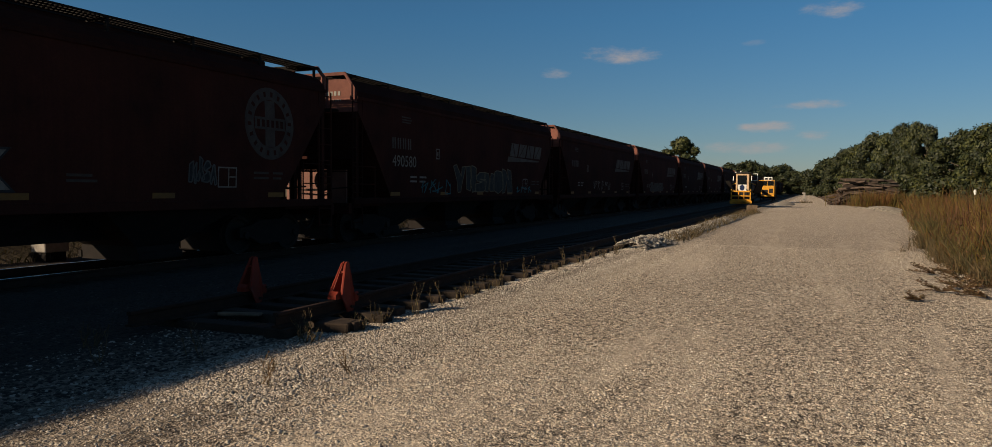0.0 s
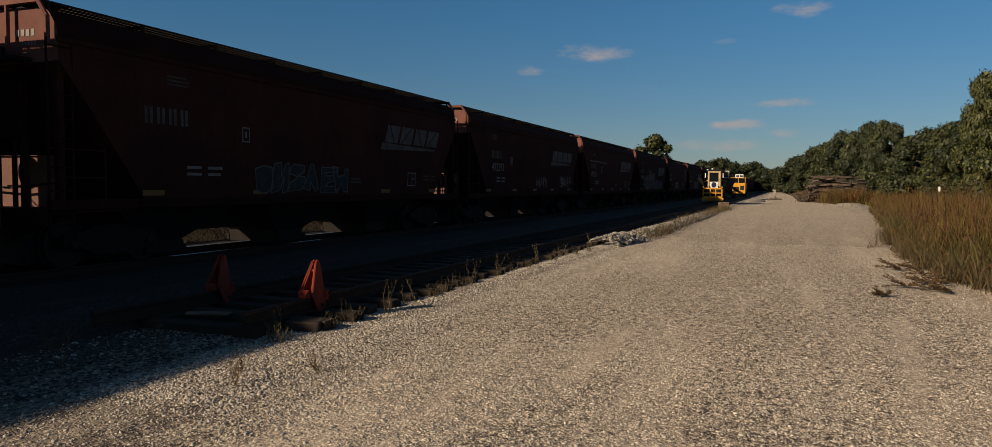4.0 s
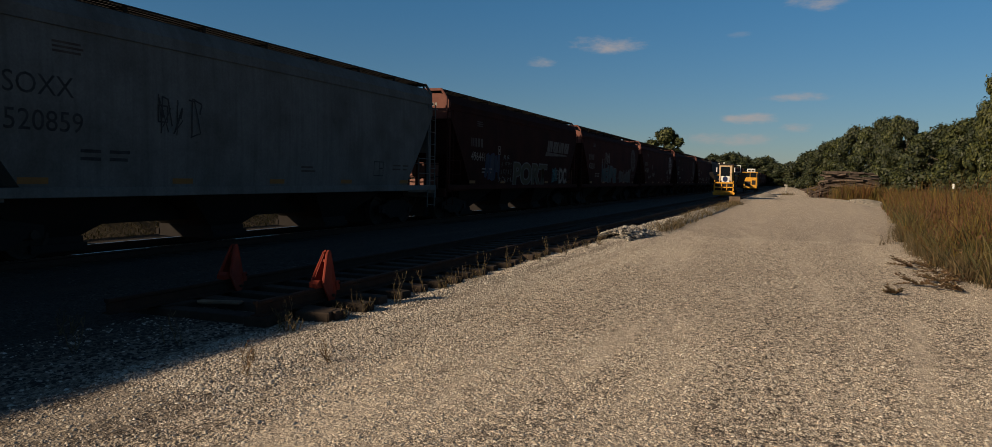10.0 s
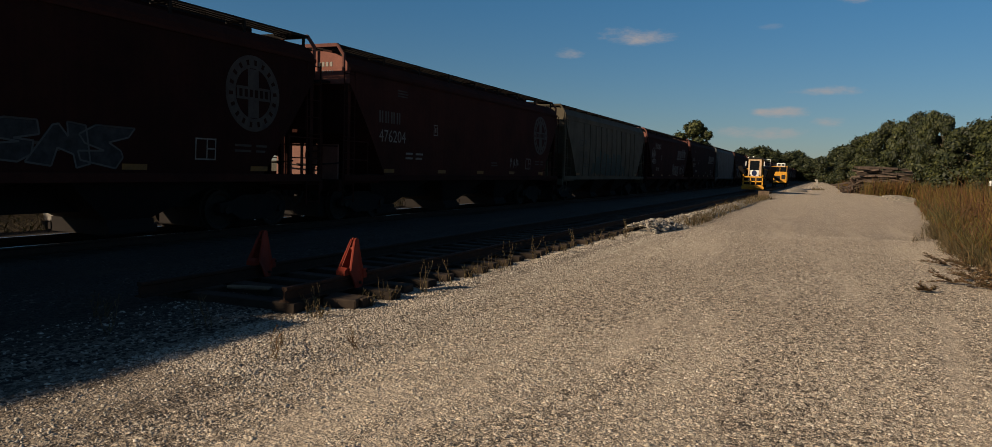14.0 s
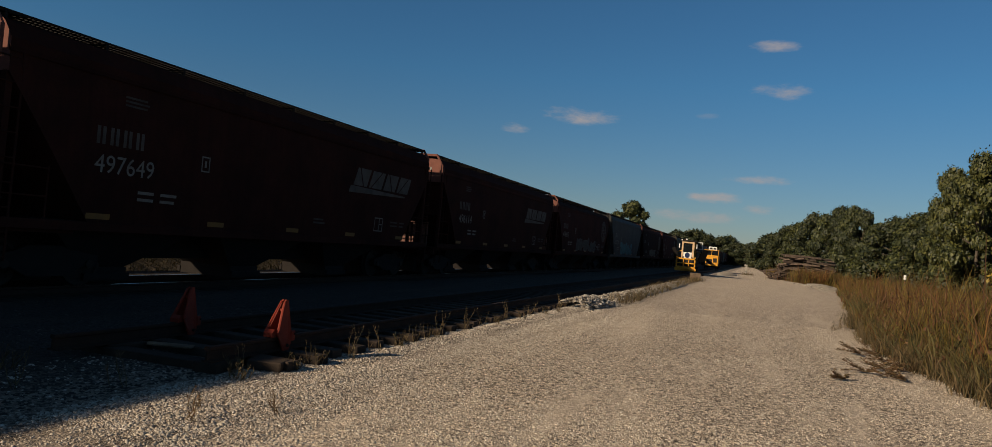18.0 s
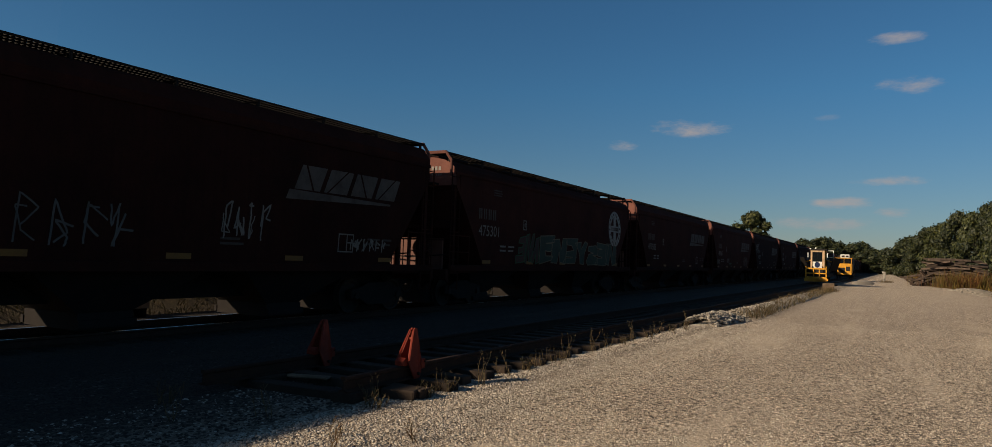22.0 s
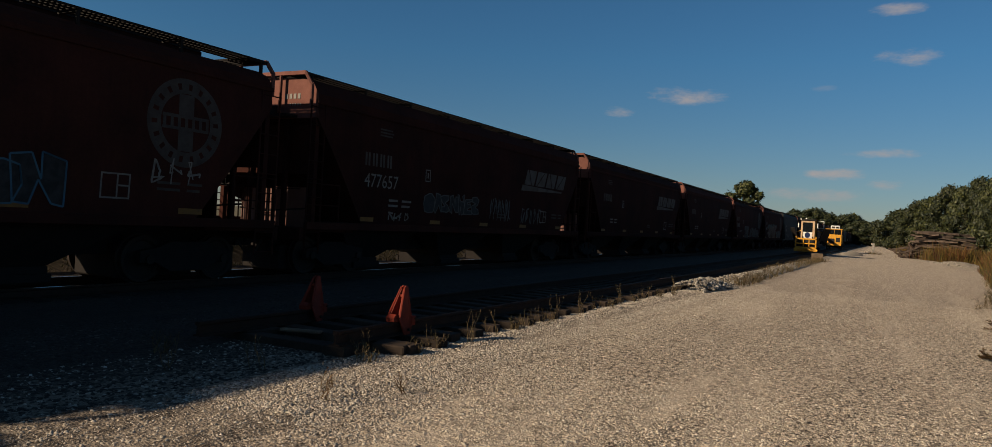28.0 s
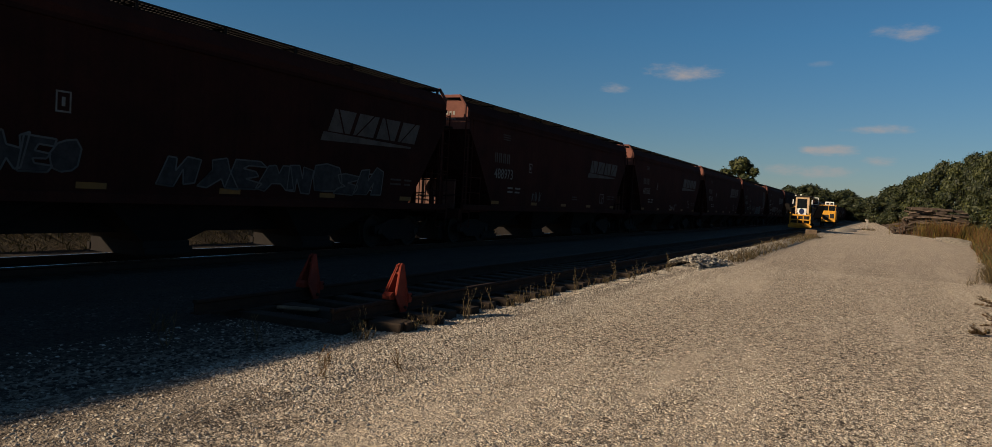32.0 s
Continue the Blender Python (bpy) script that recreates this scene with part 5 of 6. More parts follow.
    part("exhaust", rods(((0.5, 3.4, 2.2), (0.5, 3.4, 3.1), 0.06)), M_DARK, t)
    for s, tilt in ((-1, 18), (1, -16)):
        bm = bmesh.new()
        box(bm, -0.05, 0.05, -1.1, 1.1, -0.55, 0.75, pose(s * 1.65, 2.6, 1.65, 0, s * 24, tilt))
        part("side_wing", bm, M_GALV, t)
        part("wing_arm", rods(((s * 0.9, 3.0, 1.2), (s * 1.6, 2.6, 1.6), 0.07), ((s * 0.9, 2.2, 2.1), (s * 1.6, 2.6, 1.9), 0.05)), M_YELLOW, t)
    part("top_rail", rods(((0.7, 2.7, 3.05), (1.5, 2.7, 3.05), 0.04), ((1.5, 2.7, 3.05), (1.5, 2.7, 1.9), 0.04), ((1.5, 2.7, 2.4), (0.8, 2.7, 2.4), 0.03)), M_WHITE, t)
    t.matrix_world = pose(-6.55, 75.4, STUB_TOP + 0.172) @ Matrix.Diagonal((0.82, 1, 1, 1))
    return t


def second_machine():
    t = thing("tamping_machine", "orange-yellow track machine parked behind the regulator", "track machine")
    part("chassis", boxes((-1.1, 1.1, 0.2, 8.0, 0.5, 0.85), bevel=0.02), M_DARK, t)
    wheel_pair(t, 1.4)
    wheel_pair(t, 6.6)
    part("engine_house", boxes((-0.7, 1.05, 0.0, 3.0, 0.55, 2.05), bevel=0.05), M_YELLOW, t)
    part("door_panel", boxes((-0.55, 0.20, -0.03, 0.0, 0.8, 1.5)), M_BLACK, t)
    part("vent_panel", boxes((0.35, 0.85, -0.03, 0.0, 1.05, 1.65)), M_BLACK, t)
    part("railing", rods(((-0.7, 0.1, 2.05), (-0.7, 0.1, 2.75), 0.03), ((1.0, 0.1, 2.05), (1.0, 0.1, 2.75), 0.03), ((-1.0, 0.1, 2.75), (1.1, 0.1, 2.75), 0.05), ((0.1, 0.1, 2.05), (0.1, 0.1, 2.75), 0.03), n=6), M_YELLOW, t)
    part("light_box", boxes((-0.35, 0.75, 0.2, 0.7, 2.75, 3.25), bevel=0.04), M_WHITE, t)
    part("lamp_lens", boxes((-0.22, 0.15, 0.17, 0.2, 2.88, 3.12)), M_BLACK, t)
    part("lamp_lens", boxes((0.28, 0.62, 0.17, 0.2, 2.88, 3.12)), M_BLACK, t)
    part("cab", boxes((-0.95, 0.95, 3.4, 5.6, 0.85, 3.0), bevel=0.05), M_BLACK, t)
    part("cab_window", boxes((-0.7, 0.7, 3.36, 3.4, 1.9, 2.8)), M_GLASS, t)
    part("conveyor_arm", boxes((-1.35, -1.05, -3.0, 2.0, 1.6, 1.9), bevel=0.03), M_GALV, t)
    part("side_step", boxes((1.05, 1.35, 0.4, 1.2, 0.35, 0.45), (1.28, 1.33, 0.5, 0.55, 0.45, 1.9), (1.28, 1.33, 1.1, 1.15, 0.45, 1.9)), M_BLACK, t)
    t.matrix_world = pose(-6.15, 108.0, STUB_TOP + 0.172)
    return t


regulator()
second_machine()


# ---- stones ----
def stones_mesh(name, xy, size, sink=0.35, flat_z=0.65):
    """Loose stones: squashed, jittered octahedra with cut corners."""
    n = len(xy)
    base = np.array([(1, 0, 0), (0.5, 0.87, 0), (-0.5, 0.87, 0), (-1, 0, 0), (-0.5, -0.87, 0), (0.5, -0.87, 0), (0.55, 0.3, 0.75), (-0.5, 0.35, 0.8), (0, -0.6, 0.72)], float)
    faces = np.array([(0, 1, 6), (1, 2, 7), (1, 7, 6), (2, 3, 7), (3, 4, 8), (3, 8, 7), (4, 5, 8), (5, 0, 6), (5, 6, 8), (6, 7, 8)])
    s = size * np.minimum(1.75, np.exp(RNG.normal(0, 0.32, n)))
    ang = RNG.uniform(0, 2 * np.pi, n)
    v = base[None] * (1 + RNG.uniform(-0.42, 0.42, (n, 9, 3))) * np.stack([RNG.uniform(0.95, 1.5, n), RNG.uniform(0.6, 1.0, n), RNG.uniform(0.7, 1.1, n)], -1)[:, None, :]
    v[:, :, 2] *= flat_z
    v[:, :6, 2] -= RNG.uniform(0.0, 0.25, (n, 1))
    # tilt, then turn
    tx = RNG.uniform(-0.5, 0.5, n)
    y, z = v[:, :, 1] * np.cos(tx)[:, None] - v[:, :, 2] * np.sin(tx)[:, None], v[:, :, 1] * np.sin(tx)[:, None] + v[:, :, 2] * np.cos(tx)[:, None]
    x = v[:, :, 0]
    c, q = np.cos(ang)[:, None], np.sin(ang)[:, None]
    out = np.stack([x * c - y * q, x * q + y * c, z], -1) * s[:, None, None]
    zs = np.array([ground_z(a, b) for a, b in xy]) if xy.shape[1] == 2 else xy[:, 2]
    out += np.stack([xy[:, 0], xy[:, 1], zs - s * (sink - 0.3)], -1)[:, None, :]
    idx = (faces[None] + 9 * np.arange(n)[:, None, None]).reshape(-1, 3)
    me = bpy.data.meshes.new(name)
    me.vertices.add(9 * n)
    me.vertices.foreach_set("co", out.astype(np.float32).ravel())
    me.loops.add(len(idx) * 3)
    me.loops.foreach_set("vertex_index", idx.astype(np.int32).ravel())
    me.polygons.add(len(idx))
    me.polygons.foreach_set("loop_start", np.arange(0, 3 * len(idx), 3, dtype=np.int32))
    me.update(calc_edges=True)
    return me


def scatter(n, x0, x1, y0, y1, near=1.0):
    """Places in a strip, denser towards y0."""
    y = y0 + (y1 - y0) * RNG.uniform(0, 1, n) ** near
    return np.stack([RNG.uniform(x0, x1, n), y], -1)


def off_tracks(xy):
    """Drops most places that lie in the packed wheel tracks."""
    keep = RNG.uniform(0, 1, len(xy)) < 0.06
    inside = np.zeros(len(xy), bool)
    for x0, slope, half, y0, y1 in WHEEL_TRACKS:
        wave = half * (1 + 0.5 * np.sin(2.3 * xy[:, 1] + 9 * x0)) + RNG.uniform(-0.08, 0.08, len(xy))
        inside |= (abs(xy[:, 0] - x0 - slope * xy[:, 1]) < wave) & (xy[:, 1] > y0) & (xy[:, 1] < y1)
    return xy[~inside | keep]


road_stones = part("road_gravel", stones_mesh("road_gravel", off_tracks(np.concatenate([
    scatter(24000, -5.2, 3.6, 2.2, 8, 1.0), scatter(38000, -5.2, 3.6, 5.5, 24, 1.2), scatter(16000, -5.3, -3.2, 4.2, 26, 1.2), scatter(5000, 1.6, 3.8, 7, 24)])), 0.0088, 0.25, 0.85), M_STONE)
tagged(road_stones, "loose pale crushed limestone on the road", "gravel", kind="stuff")
shoulder = part("shoulder_gravel", stones_mesh("shoulder_gravel", np.concatenate([
    scatter(15000, -5.35, -3.9, 4.4, 24, 1.2), scatter(1500, -7.0, -5.2, 2.8, 10, 1.1), scatter(2500, -4.6, -2.9, 4.0, 20, 1.2), scatter(700, -4.9, 3.4, 2.2, 20, 1.2), scatter(2500, -5.1, -4.2, 24, 60, 1.0)]), 0.0125, 0.30, 0.75), M_STONE)
tagged(shoulder, "coarse pale gravel along the siding's edge", "gravel", kind="stuff")
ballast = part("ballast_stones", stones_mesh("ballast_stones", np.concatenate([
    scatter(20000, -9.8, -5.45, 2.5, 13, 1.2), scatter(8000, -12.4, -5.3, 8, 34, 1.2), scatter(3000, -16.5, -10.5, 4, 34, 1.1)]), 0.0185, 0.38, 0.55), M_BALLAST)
tagged(ballast, "railway ballast, coloured dark for the train's shade", "ballast", kind="stuff")


def berm_place(n, y0, y1, high):
    """Places on a low ridge of gravel that runs beside the siding."""
    p = scatter(n, 0, 1, y0, y1, 1.0)
    out = []
    for u, y in p:
        w = (u - 0.5) * 2
        t = (y - y0) / (y1 - y0)
        cx = -4.75 + 0.35 * t
        h = high * (1 - abs(w) ** 1.6) * (0.55 + 0.45 * noise.noise(Vector((0, y * 0.4, 3)))) * min(1, 4 * (1 - t) + 0.15)
        out.append((cx + w * 0.5, y, ground_z(cx + w * 0.5, y) + max(0, h)))
    return np.array(out)


def heap(name, label, category, x, y, rx, ry, h, material, seed):
    """A heap of earth or gravel with an uneven skin."""
    bm = bmesh.new()
    k, rings = 40, 9
    rows = []
    for j in range(rings + 1):
        f = j / rings
        row = []
        for i in range(k):
            a = 2 * math.pi * i / k
            q = 1 + 0.22 * noise.noise(Vector((math.cos(a) * 1.3, math.sin(a) * 1.3, seed)))
            px, py = x + rx * q * f * math.cos(a), y + ry * q * f * math.sin(a)
            pz = h * (1 - f * f) * (1 + 0.35 * noise.noise(Vector((px * 1.2, py * 0.8, seed)))) - (0.06 if j == rings else 0)
            row.append(bm.verts.new((px, py, ground_z(px, py) + pz)))
        rows.append(row)
    for a, b in zip(rows, rows[1:]):
        for i in range(k):
            bm.faces.new((a[i], a[(i + 1) % k], b[(i + 1) % k], b[i]))
    bmesh.ops.remove_doubles(bm, verts=bm.verts[:], dist=0.001)
    return tagged(part(name, bm, material, smooth=True), label, category)


M_SPRAWL = island_mat("red_brown_weed", [(0.0, (0.06, 0.045, 0.02)), (0.5, (0.14, 0.07, 0.03)), (1.0, (0.16, 0.12, 0.05))], 0.8, 6.0, 0.2)
M_ROCK = island_mat("broken_rock", [(0.0, (0.12, 0.105, 0.085)), (0.5, (0.29, 0.25, 0.20)), (1.0, (0.46, 0.41, 0.335))], 0.92, 30.0)
M_UNDER = island_mat("olive_undergrowth", [(0.0, (0.032, 0.034, 0.010)), (0.5, (0.08, 0.068, 0.017)), (1.0, (0.15, 0.11, 0.034))], 0.8, 6.0, 0.3)
M_RUSTWEED = island_mat("rust_brown_weeds", [(0.0, (0.07, 0.03, 0.014)), (0.6, (0.13, 0.055, 0.022)), (1.0, (0.17, 0.10, 0.04))], 0.8, 6.0, 0.2)
M_HEAP = paint("dusty_gravel_heap", (0.37, 0.32, 0.25), (0.22, 0.185, 0.14), 0.95, 0.0, 4.0, 0.5)
heap("gravel_ridge", "low ridge of pale gravel beside the siding", "gravel heap", -4.6, 39.0, 0.75, 17.5, 0.14, M_HEAP, 2.0)
heap("gravel_mound", "small pale gravel mound at the grass edge", "gravel heap", 6.4, 80.0, 1.9, 5.5, 0.45, M_HEAP, 5.0)
heap("gravel_hummock", "low mound of gravel beside the track machines", "gravel heap", -3.4, 98.0, 1.3, 10.0, 0.35, M_HEAP, 8.0)
boulders = part("riprap_stones", stones_mesh("riprap_stones", np.concatenate([berm_place(520, 20.2, 23.5, 0.42), berm_place(1500, 22.0, 46.0, 0.20)]), 0.045, 0.2, 0.9), M_ROCK)
tagged(boulders, "pale broken rocks heaped along the siding", "rocks", kind="stuff")


mound = np.stack([RNG.normal(6.4, 0.9, 700), RNG.normal(80.0, 2.6, 700)], -1)
mound = np.array([(x, y, ground_z(x, y) + 0.40 * max(0.0, 1 - ((x - 6.4) / 1.9) ** 2 - ((y - 80) / 5.5) ** 2)) for x, y in mound])
tagged(part("mound_stones", stones_mesh("mound_stones", mound, 0.075, 0.3, 0.8), M_ROCK), "loose pale rubble on the gravel mound", "rocks", kind="stuff")


# ---- trees ----
def build_tree(label, height, spread, leaf, count, material, seed, trunk_share=0.22):
    """Tapered trunk, forking limbs, a crown of leaf clumps with an uneven outline."""
    rnd = np.random.default_rng(seed)
    t = thing("tree", label, "tree", "trees round the yard")
    bm = bmesh.new()
    th = height * 0.75

    def limb(a, b, r0, r1, n=7):
        a, b = Vector(a), Vector(b)
        q = (b - a).to_track_quat("Z", "Y").to_matrix()
        r = [[bm.verts.new(p + q @ Vector((w * math.cos(2 * math.pi * i / n), w * math.sin(2 * math.pi * i / n), 0))) for i in range(n)] for p, w in ((a, r0), (b, r1))]
        for i in range(n):
            bm.faces.new((r[0][i], r[0][(i + 1) % n], r[1][(i + 1) % n], r[1][i]))
        bm.faces.new(r[1])

    r0 = height * 0.018
    spine = [(0, 0, -0.3)] + [(rnd.normal(0, 0.02) * height * f, rnd.normal(0, 0.02) * height * f, th * f) for f in (0.25, 0.5, 0.75, 1.0)]
    for i in range(4):
        limb(spine[i], spine[i + 1], r0 * (1.2 - 0.26 * i), r0 * (1.2 - 0.26 * (i + 1)))
    centres = []
    k = 24
    for i in range(k):
        f = trunk_share + (0.95 - trunk_share) * (i + 0.5) / k
        a = 2.4 * i + rnd.uniform(-0.4, 0.4)
        prof = math.sin(math.pi * min(1, max(0.0, (f - trunk_share) / (1 - trunk_share))) ** 0.75) * 0.9 + 0.12
        reach = spread * prof * rnd.uniform(0.55, 1.0)
        tip = (reach * math.cos(a), reach * math.sin(a), height * f)
        base = (0, 0, min(th, height * f * 0.8))
        limb(base, tip, r0 * 0.45, r0 * 0.12, 5)
        centres.append((*tip, spread * rnd.uniform(0.20, 0.38)))
    centres.append((0, 0, height * 0.93, spread * 0.35))
    part("trunk", bm, M_BARK, t)
    c = np.array(centres)
    pick = rnd.integers(0, len(c), count)
    d = rnd.normal(0, 1, (count, 3))
    d /= np.linalg.norm(d, axis=1)[:, None]
    d[:, 2] += 0.15
    rad = c[pick, 3] * rnd.uniform(0.35, 1.0, count) ** 0.4 * (1 + 0.18 * rnd.normal(0, 1, count))
    p = c[pick, :3] + d * rad[:, None] * np.array([1, 1, 0.72])
    keep = p[:, 2] > height * trunk_share * 0.45
    p, d = p[keep], d[keep]
    n = len(p)
    face = d + 0.45 * rnd.normal(0, 1, (n, 3))
    u = np.cross(face, rnd.normal(0, 1, (n, 3)))
    u /= np.linalg.norm(u, axis=1)[:, None]
    w = np.cross(face, u)
    w /= np.linalg.norm(w, axis=1)[:, None]
    s = leaf * np.exp(rnd.normal(0, 0.3, n))[:, None]
    corners = np.stack([p - u * s, p - w * s * 0.55, p + u * s, p + w * s * 0.55], 1)
    part("crown", quads_mesh("crown", corners), material, t)
    return t


def place_tree(model, angle, dist, turn, tall=1.0, wide=1.0):
    x, y = dist * math.sin(radians(angle)), dist * math.cos(radians(angle))
    return copy_thing(model, pose(x, y, ground_z(x, y) - 0.05, 0, 0, turn) @ Matrix.Diagonal((wide, wide, tall, 1)))


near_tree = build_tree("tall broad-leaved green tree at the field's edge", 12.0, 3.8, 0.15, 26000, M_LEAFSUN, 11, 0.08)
gold_tree = build_tree("broad-leaved tree turning yellow at the field's edge", 11.5, 3.6, 0.15, 22000, M_LEAFY, 12, 0.08)
mid_tree = build_tree("green broad-leaved tree in the wood beyond the field", 12.0, 4.6, 0.21, 18000, M_LEAF2, 13, 0.10)
mid_tree_b = build_tree("dense green tree in the wood beyond the field", 11.5, 4.2, 0.21, 18000, M_LEAF, 14, 0.06)
far_tree = build_tree("distant dark green tree in the wood", 12.0, 5.5, 0.34, 8000, M_LEAF2, 15, 0.06)
bush = build_tree("low green bush under the trees", 4.5, 3.2, 0.19, 9000, M_LEAF2, 16, 0.02)
for e, (a, d, turn, h, w) in enumerate([(12.0, 70, 0, 0.92, 0.55), (13.6, 66, 120, 0.98, 0.66), (15.2, 72, 60, 1.22, 0.7), (18.6, 64, 200, 1.0, 0.9), (23.5, 62, 30, 1.0, 1.05)]):
    place_tree(near_tree, a, d, turn, h, w)
for a, d, turn, h, w in [(16.7, 60, 0, 0.90, 0.66), (20.5, 63, 140, 0.95, 0.9)]:
    place_tree(gold_tree, a, d, turn, h, w)
for a, d, turn, h, w in [(11.4, 88, 10, 0.76, 0.7), (8.9, 100, 140, 0.73, 0.8), (6.8, 118, 40, 0.90, 0.6), (5.4, 124, 260, 0.96, 0.65), (3.7, 140, 190, 0.95, 0.75), (1.9, 168, 80, 0.84, 0.9), (27, 75, 0, 1, 1.1)]:
    place_tree(mid_tree, a, d, turn, h, w)
for a, d, turn, h, w in [(10.2, 94, 70, 0.78, 0.8), (7.9, 108, 300, 0.73, 0.75), (6.1, 121, 100, 1.0, 0.6), (4.5, 132, 330, 0.94, 0.7), (2.8, 152, 20, 0.9, 0.85), (12.6, 84, 200, 0.80, 0.8), (14.4, 80, 250, 0.85, 0.9)]:
    place_tree(mid_tree_b, a, d, turn, h, w)
for a, d, turn, h, w in [(1.0, 205, 0, 0.78, 1.0), (0.3, 240, 50, 0.68, 1.0), (-0.5, 290, 130, 0.72, 1.1), (-1.5, 330, 200, 0.8, 1.3), (-2.5, 340, 270, 0.95, 1.3), (-3.6, 350, 20, 1.0, 1.4), (-4.8, 330, 80, 1.05, 1.4), (-5.9, 340, 160, 1.0, 1.4), (-7.0, 350, 240, 0.8, 1.4), (-2.0, 380, 310, 1.1, 1.5), (-4.2, 390, 0, 1.2, 1.5), (0.8, 260, 300, 0.9, 1.2)]:
    place_tree(far_tree, a, d, turn, h, w)
lone_model = build_tree("lone green tree standing beyond the train", 13.6, 4.9, 0.32, 13000, M_LEAF, 23, 0.12)
place_tree(lone_model, -9.35, 188, 40)
for i in range(26):
    a = 1.0 + 0.95 * i
    d = 1 / (0.0052 + 0.00052 * i) if a < 14 else 70
    place_tree(bush, a + RNG.uniform(-0.2, 0.2), d * 0.96, RNG.uniform(0, 360), RNG.uniform(0.7, 1.05), RNG.uniform(0.9, 1.3))
for ob in (near_tree, gold_tree, mid_tree, mid_tree_b, far_tree, bush, lone_model):
    for o in (*ob.children_recursive, ob):
        bpy.data.objects.remove(o)


# ---- grass and weeds ----
def blades(name, xy, height, width, lean=0.25):
    """Upright blades, each one narrow bent strip of two quads."""
    n = len(xy)
    h = height * np.exp(RNG.normal(0, 0.25, n))
    a = RNG.uniform(0, 2 * np.pi, n)
    w = width * RNG.uniform(0.6, 1.4, n)
    z0 = np.array([ground_z(x, y) for x, y in xy]) - 0.02
    b = np.stack([xy[:, 0], xy[:, 1], z0], -1)
    side = np.stack([np.cos(a), np.sin(a), 0 * a], -1) * w[:, None] / 2
    bend = np.stack([RNG.normal(0, lean, n), RNG.normal(0, lean, n), 0 * a], -1) * h[:, None]
    mid = b + bend * 0.35 + np.stack([0 * a, 0 * a, h * 0.6], -1)
    top = b + bend + np.stack([0 * a, 0 * a, h], -1)
    q1 = np.stack([b - side, b + side, mid + side * 0.8, mid - side * 0.8], 1)
    q2 = np.stack([mid - side * 0.8, mid + side * 0.8, top + side * 0.15, top - side * 0.15], 1)
    verts = np.concatenate([q1[:, :2], np.stack([mid + side * 0.8, mid - side * 0.8], 1), np.stack([top + side * 0.15, top - side * 0.15], 1)], 1).reshape(-1, 3)
    k = 6 * np.arange(n)[:, None]
    f = np.concatenate([k + np.array([[0, 1, 2, 3]]), k + np.array([[3, 2, 4, 5]])], 1).reshape(-1, 4)
    me = bpy.data.meshes.new(name)
    me.vertices.add(len(verts))
    me.vertices.foreach_set("co", verts.astype(np.float32).ravel())
    me.loops.add(f.size)
    me.loops.foreach_set("vertex_index", f.astype(np.int32).ravel())
    me.polygons.add(len(f))
    me.polygons.foreach_set("loop_start", np.arange(0, f.size, 4, dtype=np.int32))
    me.update(calc_edges=True)
    return me


def road_edge(y):
    """Where the grass begins on the field side of the road."""
    return float(np.interp(y, [0, 6, 13, 16, 19.3, 28, 44, 68, 78, 90, 97, 102, 140], [5.0, 4.4, 3.5, 3.15, 3.0, 3.5, 4.9, 6.8, 7.9, 8.8, 9.3, 3.4, 2.2])) + 0.30 * noise.noise(Vector((0, y * 0.6, 9))) + 0.28 * noise.noise(Vector((0, y * 2.1, 17)))


def field_places(n, y0, y1, deep, near=1.0):
    y = y0 + (y1 - y0) * RNG.uniform(0, 1, n) ** near
    e = np.array([road_edge(v) for v in y])
    return np.stack([e + RNG.normal(0, 0.10, n) + deep * RNG.uniform(0, 1, n) ** 1.5, y], -1)


def patchy(p, scale, lo, hi, seed):
    """A factor that drifts over the ground, for clumps of taller and shorter growth."""
    return np.array([lo + (hi - lo) * min(1, max(0, 0.5 + 0.9 * noise.noise(Vector((x * scale, y * scale, seed))))) for x, y in p])


def rise(p, deep):
    """Growth is low at the road's edge and tall further in."""
    return np.array([min(1.0, 0.35 + 0.65 * max(0, x - road_edge(y)) / deep) for x, y in p])


turf = np.concatenate([field_places(16000, 8, 32, 6, 1.2), field_places(9000, 28, 70, 12, 1.0)])
tagged(part("green_undergrowth", blades("green_undergrowth", turf, 0.48 * patchy(turf, 0.7, 0.6, 1.4, 3), 0.026, 0.4), M_UNDER), "short olive-green undergrowth beside the road", "grass", kind="stuff")
tall = np.concatenate([field_places(20000, 9, 40, 9, 1.2), field_places(17000, 30, 78, 12, 1.0)])
grass_near = part("tall_grass", blades("tall_grass", tall, 1.2 * rise(tall, 1.3) * patchy(tall, 0.55, 0.5, 1.35, 8), 0.020, 0.24), M_GRASS)
tagged(grass_near, "tall dry brown and olive grass beside the road", "grass", kind="stuff")
rusty = field_places(9000, 10, 70, 10, 1.0)
rusty = rusty[patchy(rusty, 0.22, 0, 1, 15) > 0.5]
tagged(part("rusty_weeds", blades("rusty_weeds", rusty, 1.15 * rise(rusty, 1.3) * patchy(rusty, 0.8, 0.7, 1.2, 31), 0.04, 0.2), M_RUSTWEED), "rust-brown seeding weeds in the tall grass", "weeds", kind="stuff")


